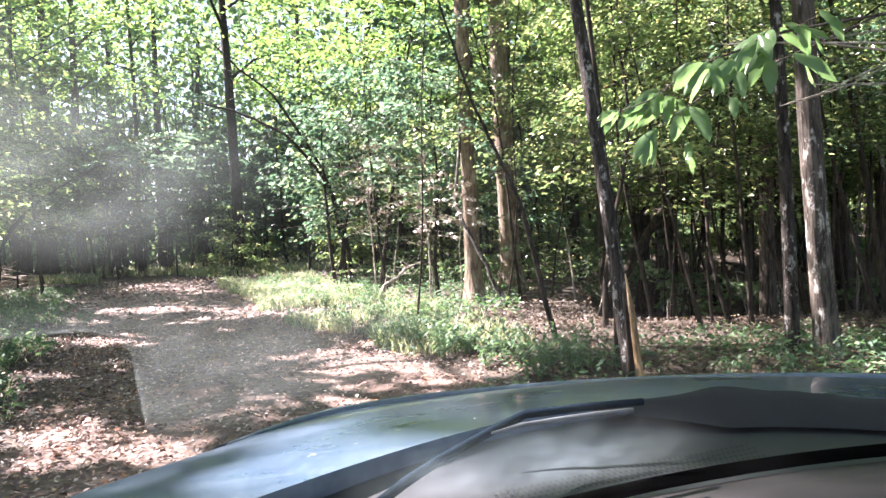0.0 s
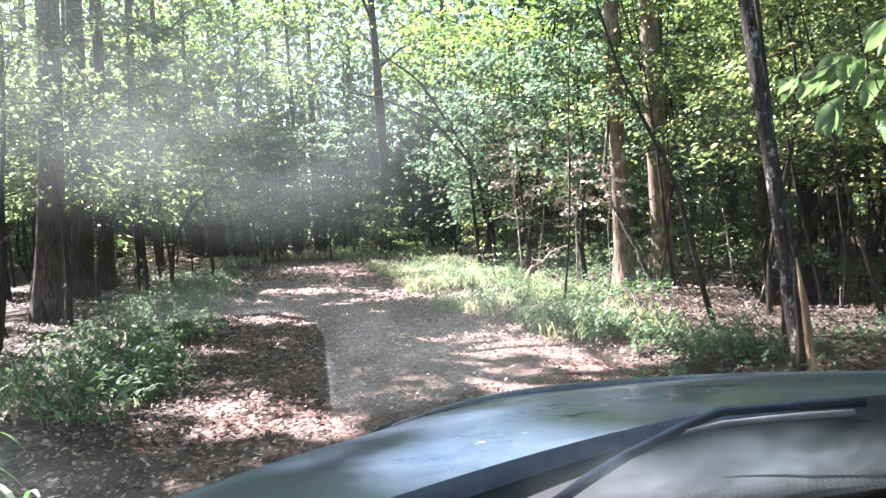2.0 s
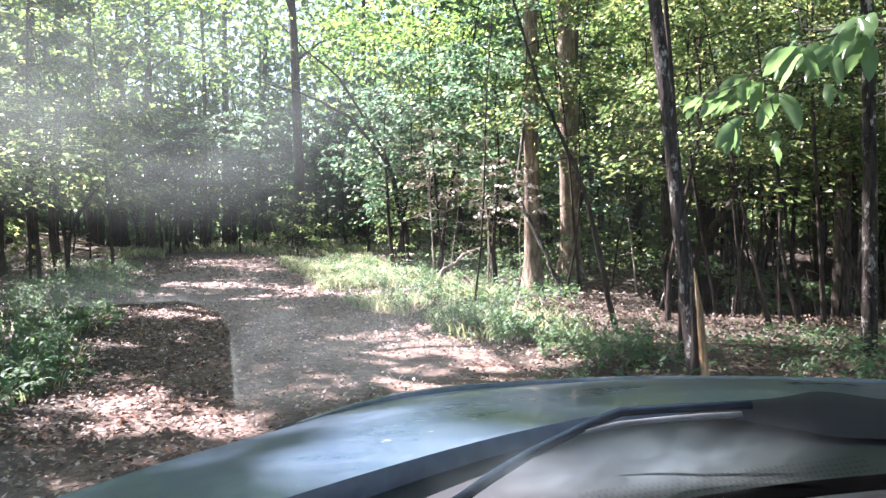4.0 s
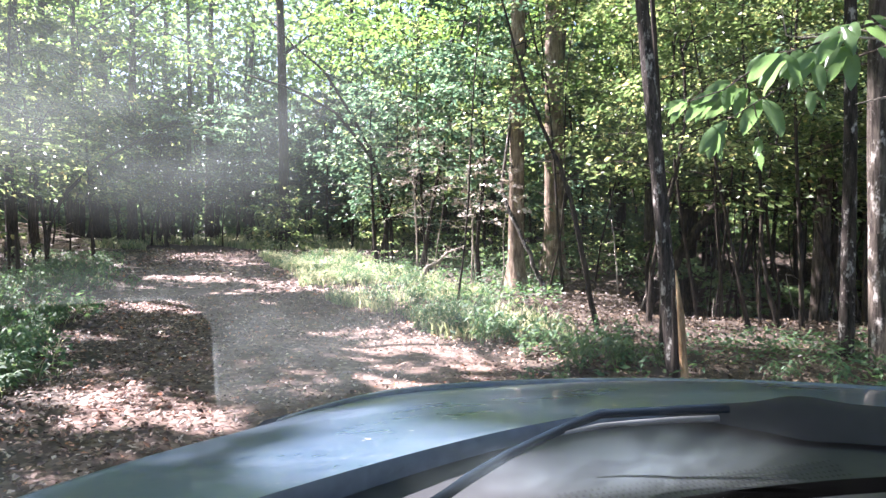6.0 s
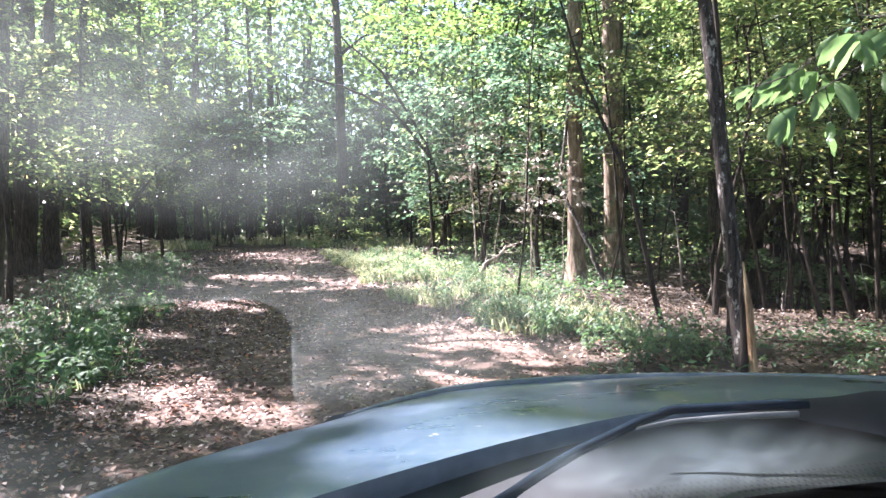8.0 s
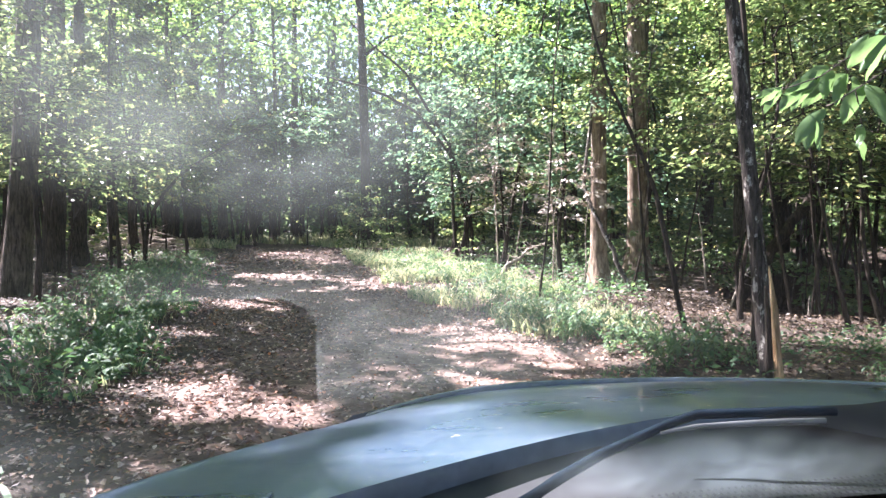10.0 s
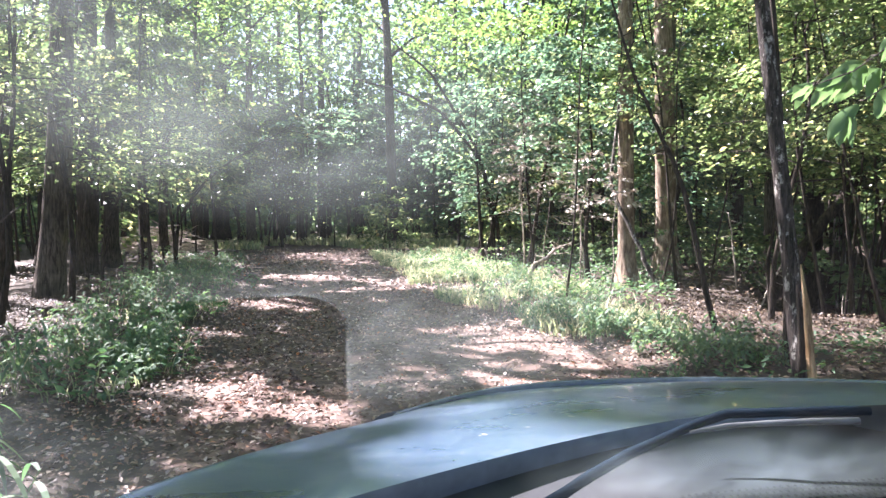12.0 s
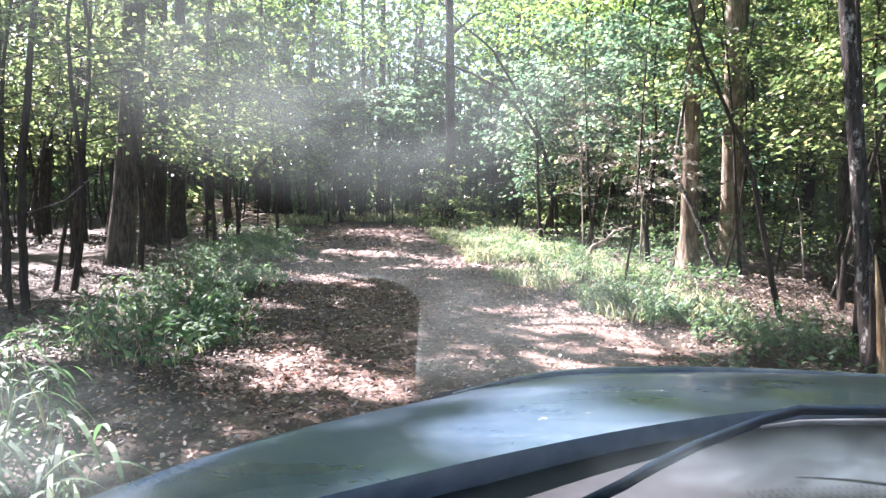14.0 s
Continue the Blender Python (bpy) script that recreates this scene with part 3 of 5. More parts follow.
# tall young trees that close the view past the bend
rng = np.random.default_rng(43)
for k in range(20):
    d, a = rng.uniform(47, 58), rng.uniform(-0.56, -0.16)
    sapling((d * math.sin(a), d * math.cos(a)), rng.uniform(9, 14), rng.uniform(0.05, 0.09), rng.uniform(2.6, 3.8), 16, 1100, 0.3, 0.22, tuple(rng.normal(0, 0.6, 2)), seed=900 + k, mat=LEAF_TEAL)

# low bushes far in the wood
rng = np.random.default_rng(29)
for k in range(90):
    d, a = rng.uniform(27, 56), rng.uniform(-0.98, 0.7)
    x, y = d * math.sin(a), d * math.cos(a)
    if (abs(x - float(track_x(y))) < 3.4 and y < 37) or (a < -0.3 and k % 3):
        continue
    sapling((x, y), rng.uniform(1.6, 3.4), 0.03, rng.uniform(1.2, 2.0), 10, 700, 0.2, 0.08, tuple(rng.normal(0, 0.3, 2)), seed=600 + k, name="forest_bush", label="low leafy bush in the wood", group="forest bushes")

for k in range(9):
    y = rng.uniform(22, 32)
    x = rng.uniform(0.2, 0.6) * y + 1.2
    sapling((x, y), rng.uniform(0.9, 1.7), 0.015, rng.uniform(0.7, 1.2), 9, 330, 0.14, 0.08, tuple(rng.normal(0, 0.2, 2)), seed=1200 + k, name="forest_bush", label="low leafy bush in the wood", group="forest bushes")

for k in range(26):
    y = rng.uniform(24, 36)
    x = rng.uniform(0.12, 0.66) * y + 1.0
    sapling((x, y), rng.uniform(1.5, 3.0), 0.02, rng.uniform(1.2, 2.0), 10, 480, 0.2, 0.06, tuple(rng.normal(0, 0.3, 2)), seed=1300 + k, name="forest_bush", label="low leafy bush in the wood", group="forest bushes", mat=LEAF_FAR)

for k in range(8):
    y = rng.uniform(14, 22)
    x = rng.uniform(0.14, 0.52) * y + 0.8
    sapling((x, y), rng.uniform(1.1, 2.2), 0.016, rng.uniform(0.9, 1.5), 10, 480, 0.13, 0.06, tuple(rng.normal(0, 0.25, 2)), seed=1500 + k, name="forest_bush", label="low leafy bush in the wood", group="forest bushes", mat=LEAF_FAR)

for k in range(9):
    sapling((8.6 + 0.75 * k, 30.6 + 0.7 * math.sin(2.1 * k)), rng.uniform(0.8, 1.4), 0.016, rng.uniform(0.9, 1.4), 9, 330, 0.15, 0.06, tuple(rng.normal(0, 0.2, 2)), seed=1540 + k, name="forest_bush", label="low leafy bush in the wood", group="forest bushes")

# knee-high bushes behind the tan pair
for k in range(22):
    d, a = 16.5 + 9.5 * (k * 0.618 % 1), -0.13 + 0.017 * k
    x, y = d * math.sin(a), d * math.cos(a)
    sapling((x, y), rng.uniform(0.6, 1.2), 0.012, rng.uniform(0.7, 1.1), 9, 420, 0.11, 0.05, tuple(rng.normal(0, 0.2, 2)), seed=1560 + k, name="forest_bush", label="low leafy bush in the wood", group="forest bushes", mat=LEAF_FAR if k % 3 else None)

# bare thin stems among them, in the dark wood
rng = np.random.default_rng(31)
for k in range(46):
    y = rng.uniform(9, 24)
    x = rng.uniform(0.26, 0.62) * y + 0.4
    sapling((x, y), rng.uniform(4, 7), rng.uniform(0.014, 0.032), 1.1, 7, 260, 0.1, 0.5, tuple(rng.normal(0, 0.45, 2)), BARK_DARK if k % 4 else BARK_PALE, 400 + k, "thin_sapling", "thin bare-stemmed sapling in the shade", "thin saplings")
for k in range(26):
    y = rng.uniform(8, 30)
    x = -rng.uniform(0.85, 1.12) * y - 0.5
    sapling((x, y), rng.uniform(5, 8), rng.uniform(0.02, 0.05), 1.5, 9, 500, 0.11, 0.4, tuple(rng.normal(0, 0.5, 2)), BARK_DARK, 460 + k, "thin_sapling", "thin bare-stemmed sapling in the shade", "thin saplings")


def crooked(name, label, category, points, radii, bark, sides=8, seed=0, twigs=0, twig_len=0.4):
    """A stem, vine or fallen branch along a line of points."""
    rng = np.random.default_rng(seed)
    p = np.asarray(points, float)
    t = np.linspace(0, 1, 4 * len(p))
    q = np.stack([np.interp(t, np.linspace(0, 1, len(p)), p[:, c]) for c in range(3)], 1)
    q[1:-1] = (q[:-2] + 2 * q[1:-1] + q[2:]) / 4
    q[1:-1] += rng.normal(0, np.mean(radii) * 0.25, q[1:-1].shape)
    r = np.interp(t, np.linspace(0, 1, len(radii)), radii)
    ob = thing(name, label, category, "", tuple(p[0]))
    s = Shape().tube(q - p[0], r, sides, 0.08, rng)
    part("stem", s, bark, ob, smooth=True)
    if twigs:
        w = Shape()
        for _ in range(twigs):
            a = q[rng.integers(len(q) // 3, len(q))] - p[0]
            d = rng.normal(0, 1, 3) * (1, 1, 0.7)
            d /= np.linalg.norm(d)
            l = twig_len * rng.uniform(0.4, 1)
            e = a + d * l
            w.tube([a, (a + e) / 2 + rng.normal(0, 0.06 * l, 3), e], [radii[-1] * 0.6, radii[-1] * 0.4, radii[-1] * 0.2], 4, cap=False)
        part("twigs", w, bark, ob)
    return ob


crooked("crooked_sapling", "crooked dark sapling rising from the leaf litter", "tree", [(1.29, 8.42, -0.03), (1.06, 8.5, 1.12), (0.92, 8.6, 1.78), (0.70, 8.7, 2.31), (0.40, 8.75, 3.04), (0.1, 8.9, 4.2)], [0.034, 0.023, 0.012], BARK_DARK, seed=2, twigs=14, twig_len=0.9)
crooked("climbing_vine", "pale twisted vine leaning on a tan tree", "vine", [(1.09, 13.41, 0.0), (0.72, 13.6, 0.9), (0.42, 13.9, 1.5), (0.27, 14.0, 2.0), (0.45, 14.0, 3.6), (0.5, 13.95, 5.2)], [0.045, 0.038, 0.024], BARK_VINE, seed=3)
crooked("dead_branch", "bleached dead branch propped in the grass", "branch", [(-1.5, 15.5, 0.02), (-1.36, 15.5, 0.2), (-1.28, 15.55, 0.42), (-1.02, 15.6, 0.5), (-0.88, 15.7, 0.72), (-0.7, 15.75, 0.76)], [0.055, 0.045, 0.02], WOOD_PALE, seed=4, twigs=12, twig_len=0.45)
crooked("arching_tree", "arching thin tree leaning over the track", "tree", [(-3.3, 23.8, 0.0), (-3.3, 23.7, 1.4), (-3.57, 23.2, 3.23), (-4.65, 22.3, 4.72), (-5.94, 21.9, 5.35), (-7.2, 21.6, 5.7)], [0.08, 0.055, 0.02], BARK_DARK, seed=5, twigs=20, twig_len=1.6)
crooked("arching_tree", "arching thin tree leaning over the track", "tree", [(-3.1, 23.9, 0.0), (-3.2, 23.8, 1.6), (-3.7, 23.2, 3.6), (-4.93, 22.1, 5.87), (-5.71, 21.7, 6.48), (-6.6, 21.4, 7.4)], [0.07, 0.045, 0.016], BARK_DARK, seed=6, twigs=16, twig_len=1.4)
crooked("thin_sapling", "dark forked sapling at the verge", "tree", [(-6.75, 6.5, 0.0), (-6.78, 6.5, 1.1), (-6.6, 6.5, 2.8), (-6.3, 6.5, 4.6)], [0.05, 0.04, 0.02], BARK_DARK, seed=7, twigs=8, twig_len=1.0)
crooked("thin_sapling", "dark forked sapling at the verge", "tree", [(-6.85, 6.4, 0.0), (-7.0, 6.5, 1.1), (-7.3, 6.7, 2.6), (-7.8, 7.0, 4.4)], [0.03, 0.024, 0.012], BARK_DARK, seed=8, twigs=6, twig_len=0.9)
crooked("bare_bush", "bare grey twigs of a dead bush", "bush", [(-1.62, 17.0, 0.05), (-1.65, 16.9, 1.2), (-1.72, 16.9, 2.4), (-1.6, 16.8, 3.6)], [0.02, 0.014, 0.007], WOOD_PALE, seed=9, twigs=110, twig_len=1.0)
crooked("bare_bush", "bare grey twigs of a dead bush", "bush", [(-0.3, 13.9, 0.05), (-0.28, 13.9, 1.3), (-0.4, 13.9, 2.2), (-0.3, 13.9, 3.0)], [0.018, 0.012, 0.006], WOOD_PALE, seed=10, twigs=70, twig_len=0.8)
crooked("leaning_trunk", "dead trunk leaning in the dark wood", "trunk", [(3.1, 15.0, float(land(3.1, 15.0)) - 0.1), (4.0, 15.1, 0.9), (4.9, 15.2, 2.1)], [0.13, 0.11, 0.09], BARK_DARK, seed=12, twigs=4)
for k, (x, y, h, l) in enumerate([(2.4, 13.6, 1.4, -0.12), (2.75, 13.4, 0.8, 0.4), (5.6, 12.6, 1.3, -0.2), (4.2, 14.1, 1.6, 0.1), (6.6, 15.8, 1.9, -0.3), (4.9, 10.8, 0.5, 0.1)]):
    z = float(land(x, y)) - 0.04
    crooked("dead_sapling", "thin pale dead stem standing in leaf litter", "branch", [(x, y, z), (x + l * 0.4, y, z + h * 0.5), (x + l, y + 0.1, z + h)], [0.02, 0.015, 0.008], WOOD_PALE, 6, 20 + k, 7, 0.4)

for k, (x, y, h, r0, n, low) in enumerate([(-1.66, 17.0, 4.2, 1.1, 420, 0.45), (-1.2, 16.4, 3.6, 0.9, 260, 0.45), (-0.32, 13.7, 2.6, 0.6, 170, 0.5), (0.2, 13.3, 2.4, 0.5, 260, 0.62)]):
    sapling((x, y), h, 0.012, r0, 9, n, 0.1, low, (0.15, 0.0), WOOD_PALE, 970 + k, "withered_sapling", "withered sapling with pale curled leaves in the sun", "withered saplings", mat=DEAD_LEAF)

# broken stump: dark half with a pale split face
stump = thing("broken_stump", "broken dark stump with a pale split side", "stump", "", (1.53, 5.88, float(land(1.53, 5.88)) - 0.04))
rng = np.random.default_rng(3)
part("trunk", Shape().tube([(-0.03, 0.03, 0), (-0.03, 0.03, 0.3), (-0.045, 0.03, 0.62), (-0.06, 0.03, 0.82)], [0.03, 0.025, 0.02, 0.01], 10, 0.1, rng), BARK_DARK, stump, smooth=True)
part("split_face", Shape().tube([(0.045, -0.02, 0.0), (0.02, -0.02, 0.3), (-0.005, -0.02, 0.62), (-0.05, -0.01, 0.98)], [0.04, 0.03, 0.024, 0.005], 8, 0.14, rng), WOOD_RAW, stump, "pale splintered wood", smooth=True)



def reaching_tree(at, tip, r, n, leaf, width, seed, mat):
    """A thin tree that leans over, its end bough a level fan of leaves."""
    rng = np.random.default_rng(seed)
    base = np.array([at[0], at[1], float(land(*at)) - 0.05])
    ob = thing("understory_tree", "thin leaning tree with a level sunlit spray of leaves", "tree", "understory trees", tuple(base))
    end = np.array(tip) - base
    q = np.linspace(0, 1, 12)[:, None]
    line = end * np.concatenate([q**1.6, q**1.6, q**0.6], 1) + rng.normal(0, 0.02, (12, 3)) * np.sin(np.pi * q)
    part("trunk", Shape().tube(line, np.linspace(r, r * 0.2, 12), 7, 0.05, rng), BARK_DARK, ob, smooth=True)
    wood, crown = Shape(), Shape()
    az0 = math.atan2(end[1], end[0])
    for b in range(7):
        start = along(line, np.array([0.72 + 0.04 * b]))[0]
        az = az0 + rng.uniform(-1.4, 1.4)
        p, head, up, bl = spray(rng, start, az, width * rng.uniform(0.6, 1.0), 0.1, n // 7, leaf)
        p[:, 2] = start[2] + (p[:, 2] - start[2]) * 0.35
        wood.tube(bl, np.linspace(r * 0.3, r * 0.1, len(bl)), 4, cap=False)
        size = leaf * rng.uniform(0.6, 1.25, len(p))
        crown.leaves(p, head * (1, 1, 0.4), up, size, size * 0.6)
    part("branches", wood, BARK_DARK, ob)
    part("crown", crown, mat, ob)


reaching_tree((-12.6, 20.2), (-7.7, 20.6, 4.6), 0.06, 700, 0.17, 1.9, 31, LEAF_TEAL)
reaching_tree((-10.2, 13.6), (-7.9, 12.6, 2.95), 0.045, 420, 0.12, 1.2, 32, LEAF)
reaching_tree((-11.0, 16.2), (-9.1, 15.0, 3.9), 0.04, 380, 0.13, 1.2, 33, LEAF)

# heap of cut brushwood
heap = thing("brush_pile", "heap of pale cut branches on the forest floor", "brush pile", "", (-19.0, 29.4, float(land(-19.0, 29.4)) - 0.04))
rng = np.random.default_rng(5)
for _ in range(120):
    a, l = rng.uniform(0, 2 * np.pi), rng.uniform(1.2, 3.2)
    c = rng.normal(0, 1.0, 2)
    z = 1.35 * math.exp(-(c[0] ** 2 + c[1] ** 2) / 2.4) * rng.uniform(0.1, 1) + 0.05
    d = np.array([math.cos(a), math.sin(a), rng.normal(0, 0.15)]) * l / 2
    m = np.array([c[0], c[1], z])
    part("branch", Shape().tube([m - d, m + rng.normal(0, 0.08, 3), m + d], [0.03, 0.022, 0.01], 5, cap=False), WOOD_PALE, heap)

# a bough near the windscreen with broad drooping leaves
bough = thing("broadleaf_tree", "young tree whose bough hangs with broad green leaves", "tree", "", (3.3, 2.9, float(land(3.3, 2.9)) - 0.03))
o = np.array(bough.location)
rng = np.random.default_rng(17)
tp = stem_path((0, 0, 0), (-0.3, 0.1, 4.5), rng, 0.1)
part("trunk", Shape().tube(tp, stem_radii(0.04, tp), 8, 0.05, rng), BARK, bough, smooth=True)
twig_lines = [np.array([(3.25, 2.95, 2.4), (2.4, 3.05, 2.27), (1.95, 3.1, 2.21), (1.5, 3.03, 2.14), (1.3, 3.05, 2.07), (1.1, 3.0, 2.0), (0.93, 3.0, 1.88), (0.77, 3.05, 1.83)]),
              np.array([(1.95, 3.1, 2.21), (1.5, 3.07, 2.03), (1.23, 3.0, 1.93), (1.1, 2.95, 1.86), (0.94, 2.92, 1.76)])]
tw = Shape()
for li, line in enumerate(twig_lines):
    tw.tube(line - o, np.linspace(0.009 if li == 0 else 0.005, 0.002, len(line)), 6, cap=False)
# where leaves hang: place, height, sideways swing, how many
nodes = [(0.77, 1.82, -1.0, 3), (0.93, 1.87, -0.75, 3), (1.05, 1.90, -0.35, 3), (0.94, 1.75, -0.3, 3), (1.09, 2.01, -0.6, 1), (1.14, 2.01, -0.25, 3), (1.25, 1.98, -0.4, 3), (1.1, 1.85, -0.15, 2), (1.31, 2.05, -0.6, 2),
         (1.34, 2.07, -0.7, 2), (1.41, 2.04, -0.45, 3), (1.45, 2.15, -0.5, 3), (1.49, 2.16, 0.95, 2), (1.5, 2.02, 0.55, 2), (1.09, 1.69, -0.1, 2), (1.23, 1.85, 0.1, 2), (1.0, 1.93, -0.5, 2), (1.2, 2.03, -0.3, 2), (1.38, 2.1, -0.2, 2), (1.55, 2.15, 0.1, 2), (1.6, 2.17, 0.3, 1)]
for ni, (nx, nz, swing, count) in enumerate(nodes):
    a0 = np.array([nx, 3.0 + rng.uniform(-0.1, 0.1), nz])
    near_twig = min((q for line in twig_lines for q in along(line, np.linspace(0, 0.999, 30))), key=lambda q: np.linalg.norm(q - a0))
    tw.tube([near_twig - o, (near_twig + a0) / 2 - o + (0, 0, 0.01), a0 - o], [0.003, 0.0025, 0.002], 5, cap=False)
    for j in range(count):
        L = rng.uniform(0.09, 0.12) if ni in (0, 4, 14, 15) else rng.uniform(0.15, 0.21)
        sw = swing + (j - (count - 1) / 2) * 0.38 + rng.normal(0, 0.12)
        q = np.linspace(0, 1, 9)
        # the blade leaves the twig nearly level and soon hangs
        steep = 0.6 + 0.95 * q ** 0.5
        out = np.array([math.sin(sw * 1.2), rng.normal(-0.35, 0.4), 0.0])
        out /= np.linalg.norm(out) + 1e-6
        hang = np.array([math.sin(sw) * 0.8, out[1] * 0.15, -math.cos(sw * 0.8)])
        step_v = out[None] * np.cos(steep)[:, None] + hang[None] * np.sin(steep)[:, None]
        step_v /= np.linalg.norm(step_v, axis=1)[:, None]
        pts = a0 + rng.normal(0, 0.012, 3) + np.concatenate([[np.zeros(3)], np.cumsum(step_v[:-1] * L / 8, 0)])
        w = 0.82 * L * (q + 0.01) ** 0.62 * np.clip(1 - q, 0, 1) ** 0.8 + 0.0012
        yaw = rng.normal(0, 0.55)
        side = np.cross(np.array([math.sin(yaw), -math.cos(yaw), 0.25]), hang)
        side /= np.linalg.norm(side)
        nrm = np.cross(side, np.gradient(pts, axis=0))
        nrm /= np.linalg.norm(nrm, axis=1)[:, None]
        wave = 0.006 * np.sin(9 * q + rng.uniform(0, 6))
        lift = nrm * (w * 0.14 + wave)[:, None]
        rows = np.stack([pts - side * w[:, None] / 2 + lift, pts - side * w[:, None] / 4 + lift * 0.3, pts, pts + side * w[:, None] / 4 + lift * 0.3, pts + side * w[:, None] / 2 + lift], 1)
        part("leaf", Shape().grid(rows - o), LEAF_BIG, bough, smooth=True)
part("twigs", tw, BARK, bough)

# a bare sapling's pale twigs behind that bough
dead = thing("bare_sapling", "bare sapling with pale leafless twigs", "tree", "", (3.0, 4.1, float(land(3.0, 4.1)) - 0.03))
o = np.array(dead.location)
part("trunk", Shape().tube([(0, 0, 0), (0.03, 0.02, 0.9), (-0.02, 0.0, 1.8), (0.04, 0.03, 3.0)], [0.02, 0.016, 0.012, 0.005], 7), BARK_PALE, dead, smooth=True)
for line in [[(1.83, 3.81, 1.95), (2.0, 3.73, 1.99), (2.25, 3.57, 2.1)], [(1.97, 3.73, 2.04), (2.11, 3.66, 2.02), (2.25, 3.58, 2.0)], [(1.97, 3.85, 1.98), (2.16, 3.75, 2.03), (2.3, 3.65, 2.1)], [(1.7, 4.12, 2.37), (1.94, 4.01, 2.37), (2.09, 3.95, 2.31)], [(1.66, 4.33, 2.58), (1.7, 4.36, 2.43), (1.78, 4.33, 2.41), (1.91, 4.27, 2.4)], [(1.91, 3.81, 2.35), (2.05, 3.75, 2.27), (2.29, 3.62, 2.28)]]:
    line = np.array(line)
    root = np.array([o[0] + 0.0, o[1], line[-1][2] - 0.1])
    part("twig", Shape().tube(np.concatenate([line, [root]]) - o, np.linspace(0.003, 0.007, len(line) + 1), 5, cap=False), WOOD_PALE, dead, smooth=True)

# far woods closing the view
rng = np.random.default_rng(41)
far = Shape()
n = 150000
a = np.concatenate([rng.uniform(-1.2, 0.95, int(n * 0.9)), rng.uniform(0.95, 2 * np.pi - 1.2, n - int(n * 0.9))])
d = rng.uniform(57, 84, n)
h = 0.6 + 29 * rng.uniform(0, 1, n)
p = np.stack([d * np.sin(a), d * np.cos(a), h], 1)
p[: n // 5, 2] = rng.uniform(0, 3.2, n // 5)
h = p[:, 2]
keep = (fold(p[:, 0], p[:, 1], 0.5, h * 0.25) > -0.62) | (h < 3.2)
head = rng.normal(0, 1, (n, 3))
up = np.stack([rng.normal(0, 0.6, n), rng.normal(0, 0.6, n), np.ones(n)], 1)
size = rng.uniform(0.45, 0.95, n)
far.leaves(p[keep], head[keep], up[keep], size[keep], size[keep] * 0.7)
tagged(part("far_woods", far, LEAF_FAR), "distant green foliage of the wood", "foliage", kind="stuff")
stems = Shape()
for _ in range(130):
    a, d = rng.uniform(-1.25, 1.0), rng.uniform(46, 74)
    x, y = d * math.sin(a), d * math.cos(a)
    if abs(x - float(track_x(y))) < 3:
        continue
    r = rng.uniform(0.08, 0.28)
    stems.tube([(x, y, -0.1), (x + rng.normal(0, 0.2), y, 7), (x + rng.normal(0, 0.6), y, 16)], [r * 1.2, r, r * 0.5], 6, cap=False)
tagged(part("far_trunks", stems, BARK_DARK, smooth=True), "distant dark trunks of the wood", "trunks", kind="stuff")


# ---- undergrowth ----
def scatter(rng, n, xr, yr):
    return rng.uniform(*xr, n), rng.uniform(*yr, n)


def litter(n, xr, yr, size, seed, on_track):
    """Fallen leaves lying flat or curled."""
    rng = np.random.default_rng(seed)
    x, y = scatter(rng, n, xr, yr)
    dens = 0.62 + 0.38 * fold(x, y, 1.1, 0.3)
    off = np.abs(x - track_x(y))
    dens = dens * np.where(off < 0.9, 0.8, 1.0)
    keep = (rng.uniform(0, 1, n) < dens) & ((off < 2.6 + 0.5 * np.sin(1.9 * y)) == on_track) & ~((np.abs(x - 0.45) < 1.1) & (y < 1.9))
    x, y = x[keep], y[keep]
    m = len(x)
    a = rng.uniform(0, 2 * np.pi, m)
    head = np.stack([np.cos(a), np.sin(a), rng.normal(0.08, 0.34, m)], 1)
    up = np.stack([rng.normal(0, 0.42, m), rng.normal(0, 0.42, m), np.ones(m)], 1)
    s = size * rng.uniform(0.55, 1.3, m)
    p = np.stack([x, y, land(x, y) + 0.018 + rng.uniform(0, 0.025, m)], 1)
    return Shape().leaves(p, head, up, s, s * rng.uniform(0.45, 0.75, m))


# off the track, the wood's shade is put into the leaf colour
for dry, mat, where in ((True, LITTER, "dry pale-brown fallen leaves covering the track"), (False, LITTER_SHADE, "brown fallen leaves darkened for shade under the trees")):
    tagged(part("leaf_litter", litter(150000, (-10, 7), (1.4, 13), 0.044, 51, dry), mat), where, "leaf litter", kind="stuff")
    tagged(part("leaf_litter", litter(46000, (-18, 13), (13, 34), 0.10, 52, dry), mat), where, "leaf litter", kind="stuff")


def blades(n, place, height, width, seed, lean=0.5):
    """Grass blades bending over. place(rng, n) gives x and y."""
    rng = np.random.default_rng(seed)
    x, y = place(rng, n)
    n = len(x)
    a = rng.uniform(0, 2 * np.pi, n)
    h = height * rng.uniform(0.45, 1.25, n)
    q = np.linspace(0, 1, 4)[None]
    out = lean * h[:, None] * q**1.8
    pts = np.stack([x[:, None] + np.cos(a)[:, None] * out, y[:, None] + np.sin(a)[:, None] * out, land(x, y)[:, None] - 0.02 + h[:, None] * (q - 0.35 * q**2.5)], 2)
    w = width * rng.uniform(0.6, 1.3, n)[:, None] * (1.02 - q**1.6) + 0.0012
    normal = np.stack([np.cos(a), np.sin(a), 0.35 * np.ones(n)], 1)
    return Shape().ribbon(pts, w, normal)


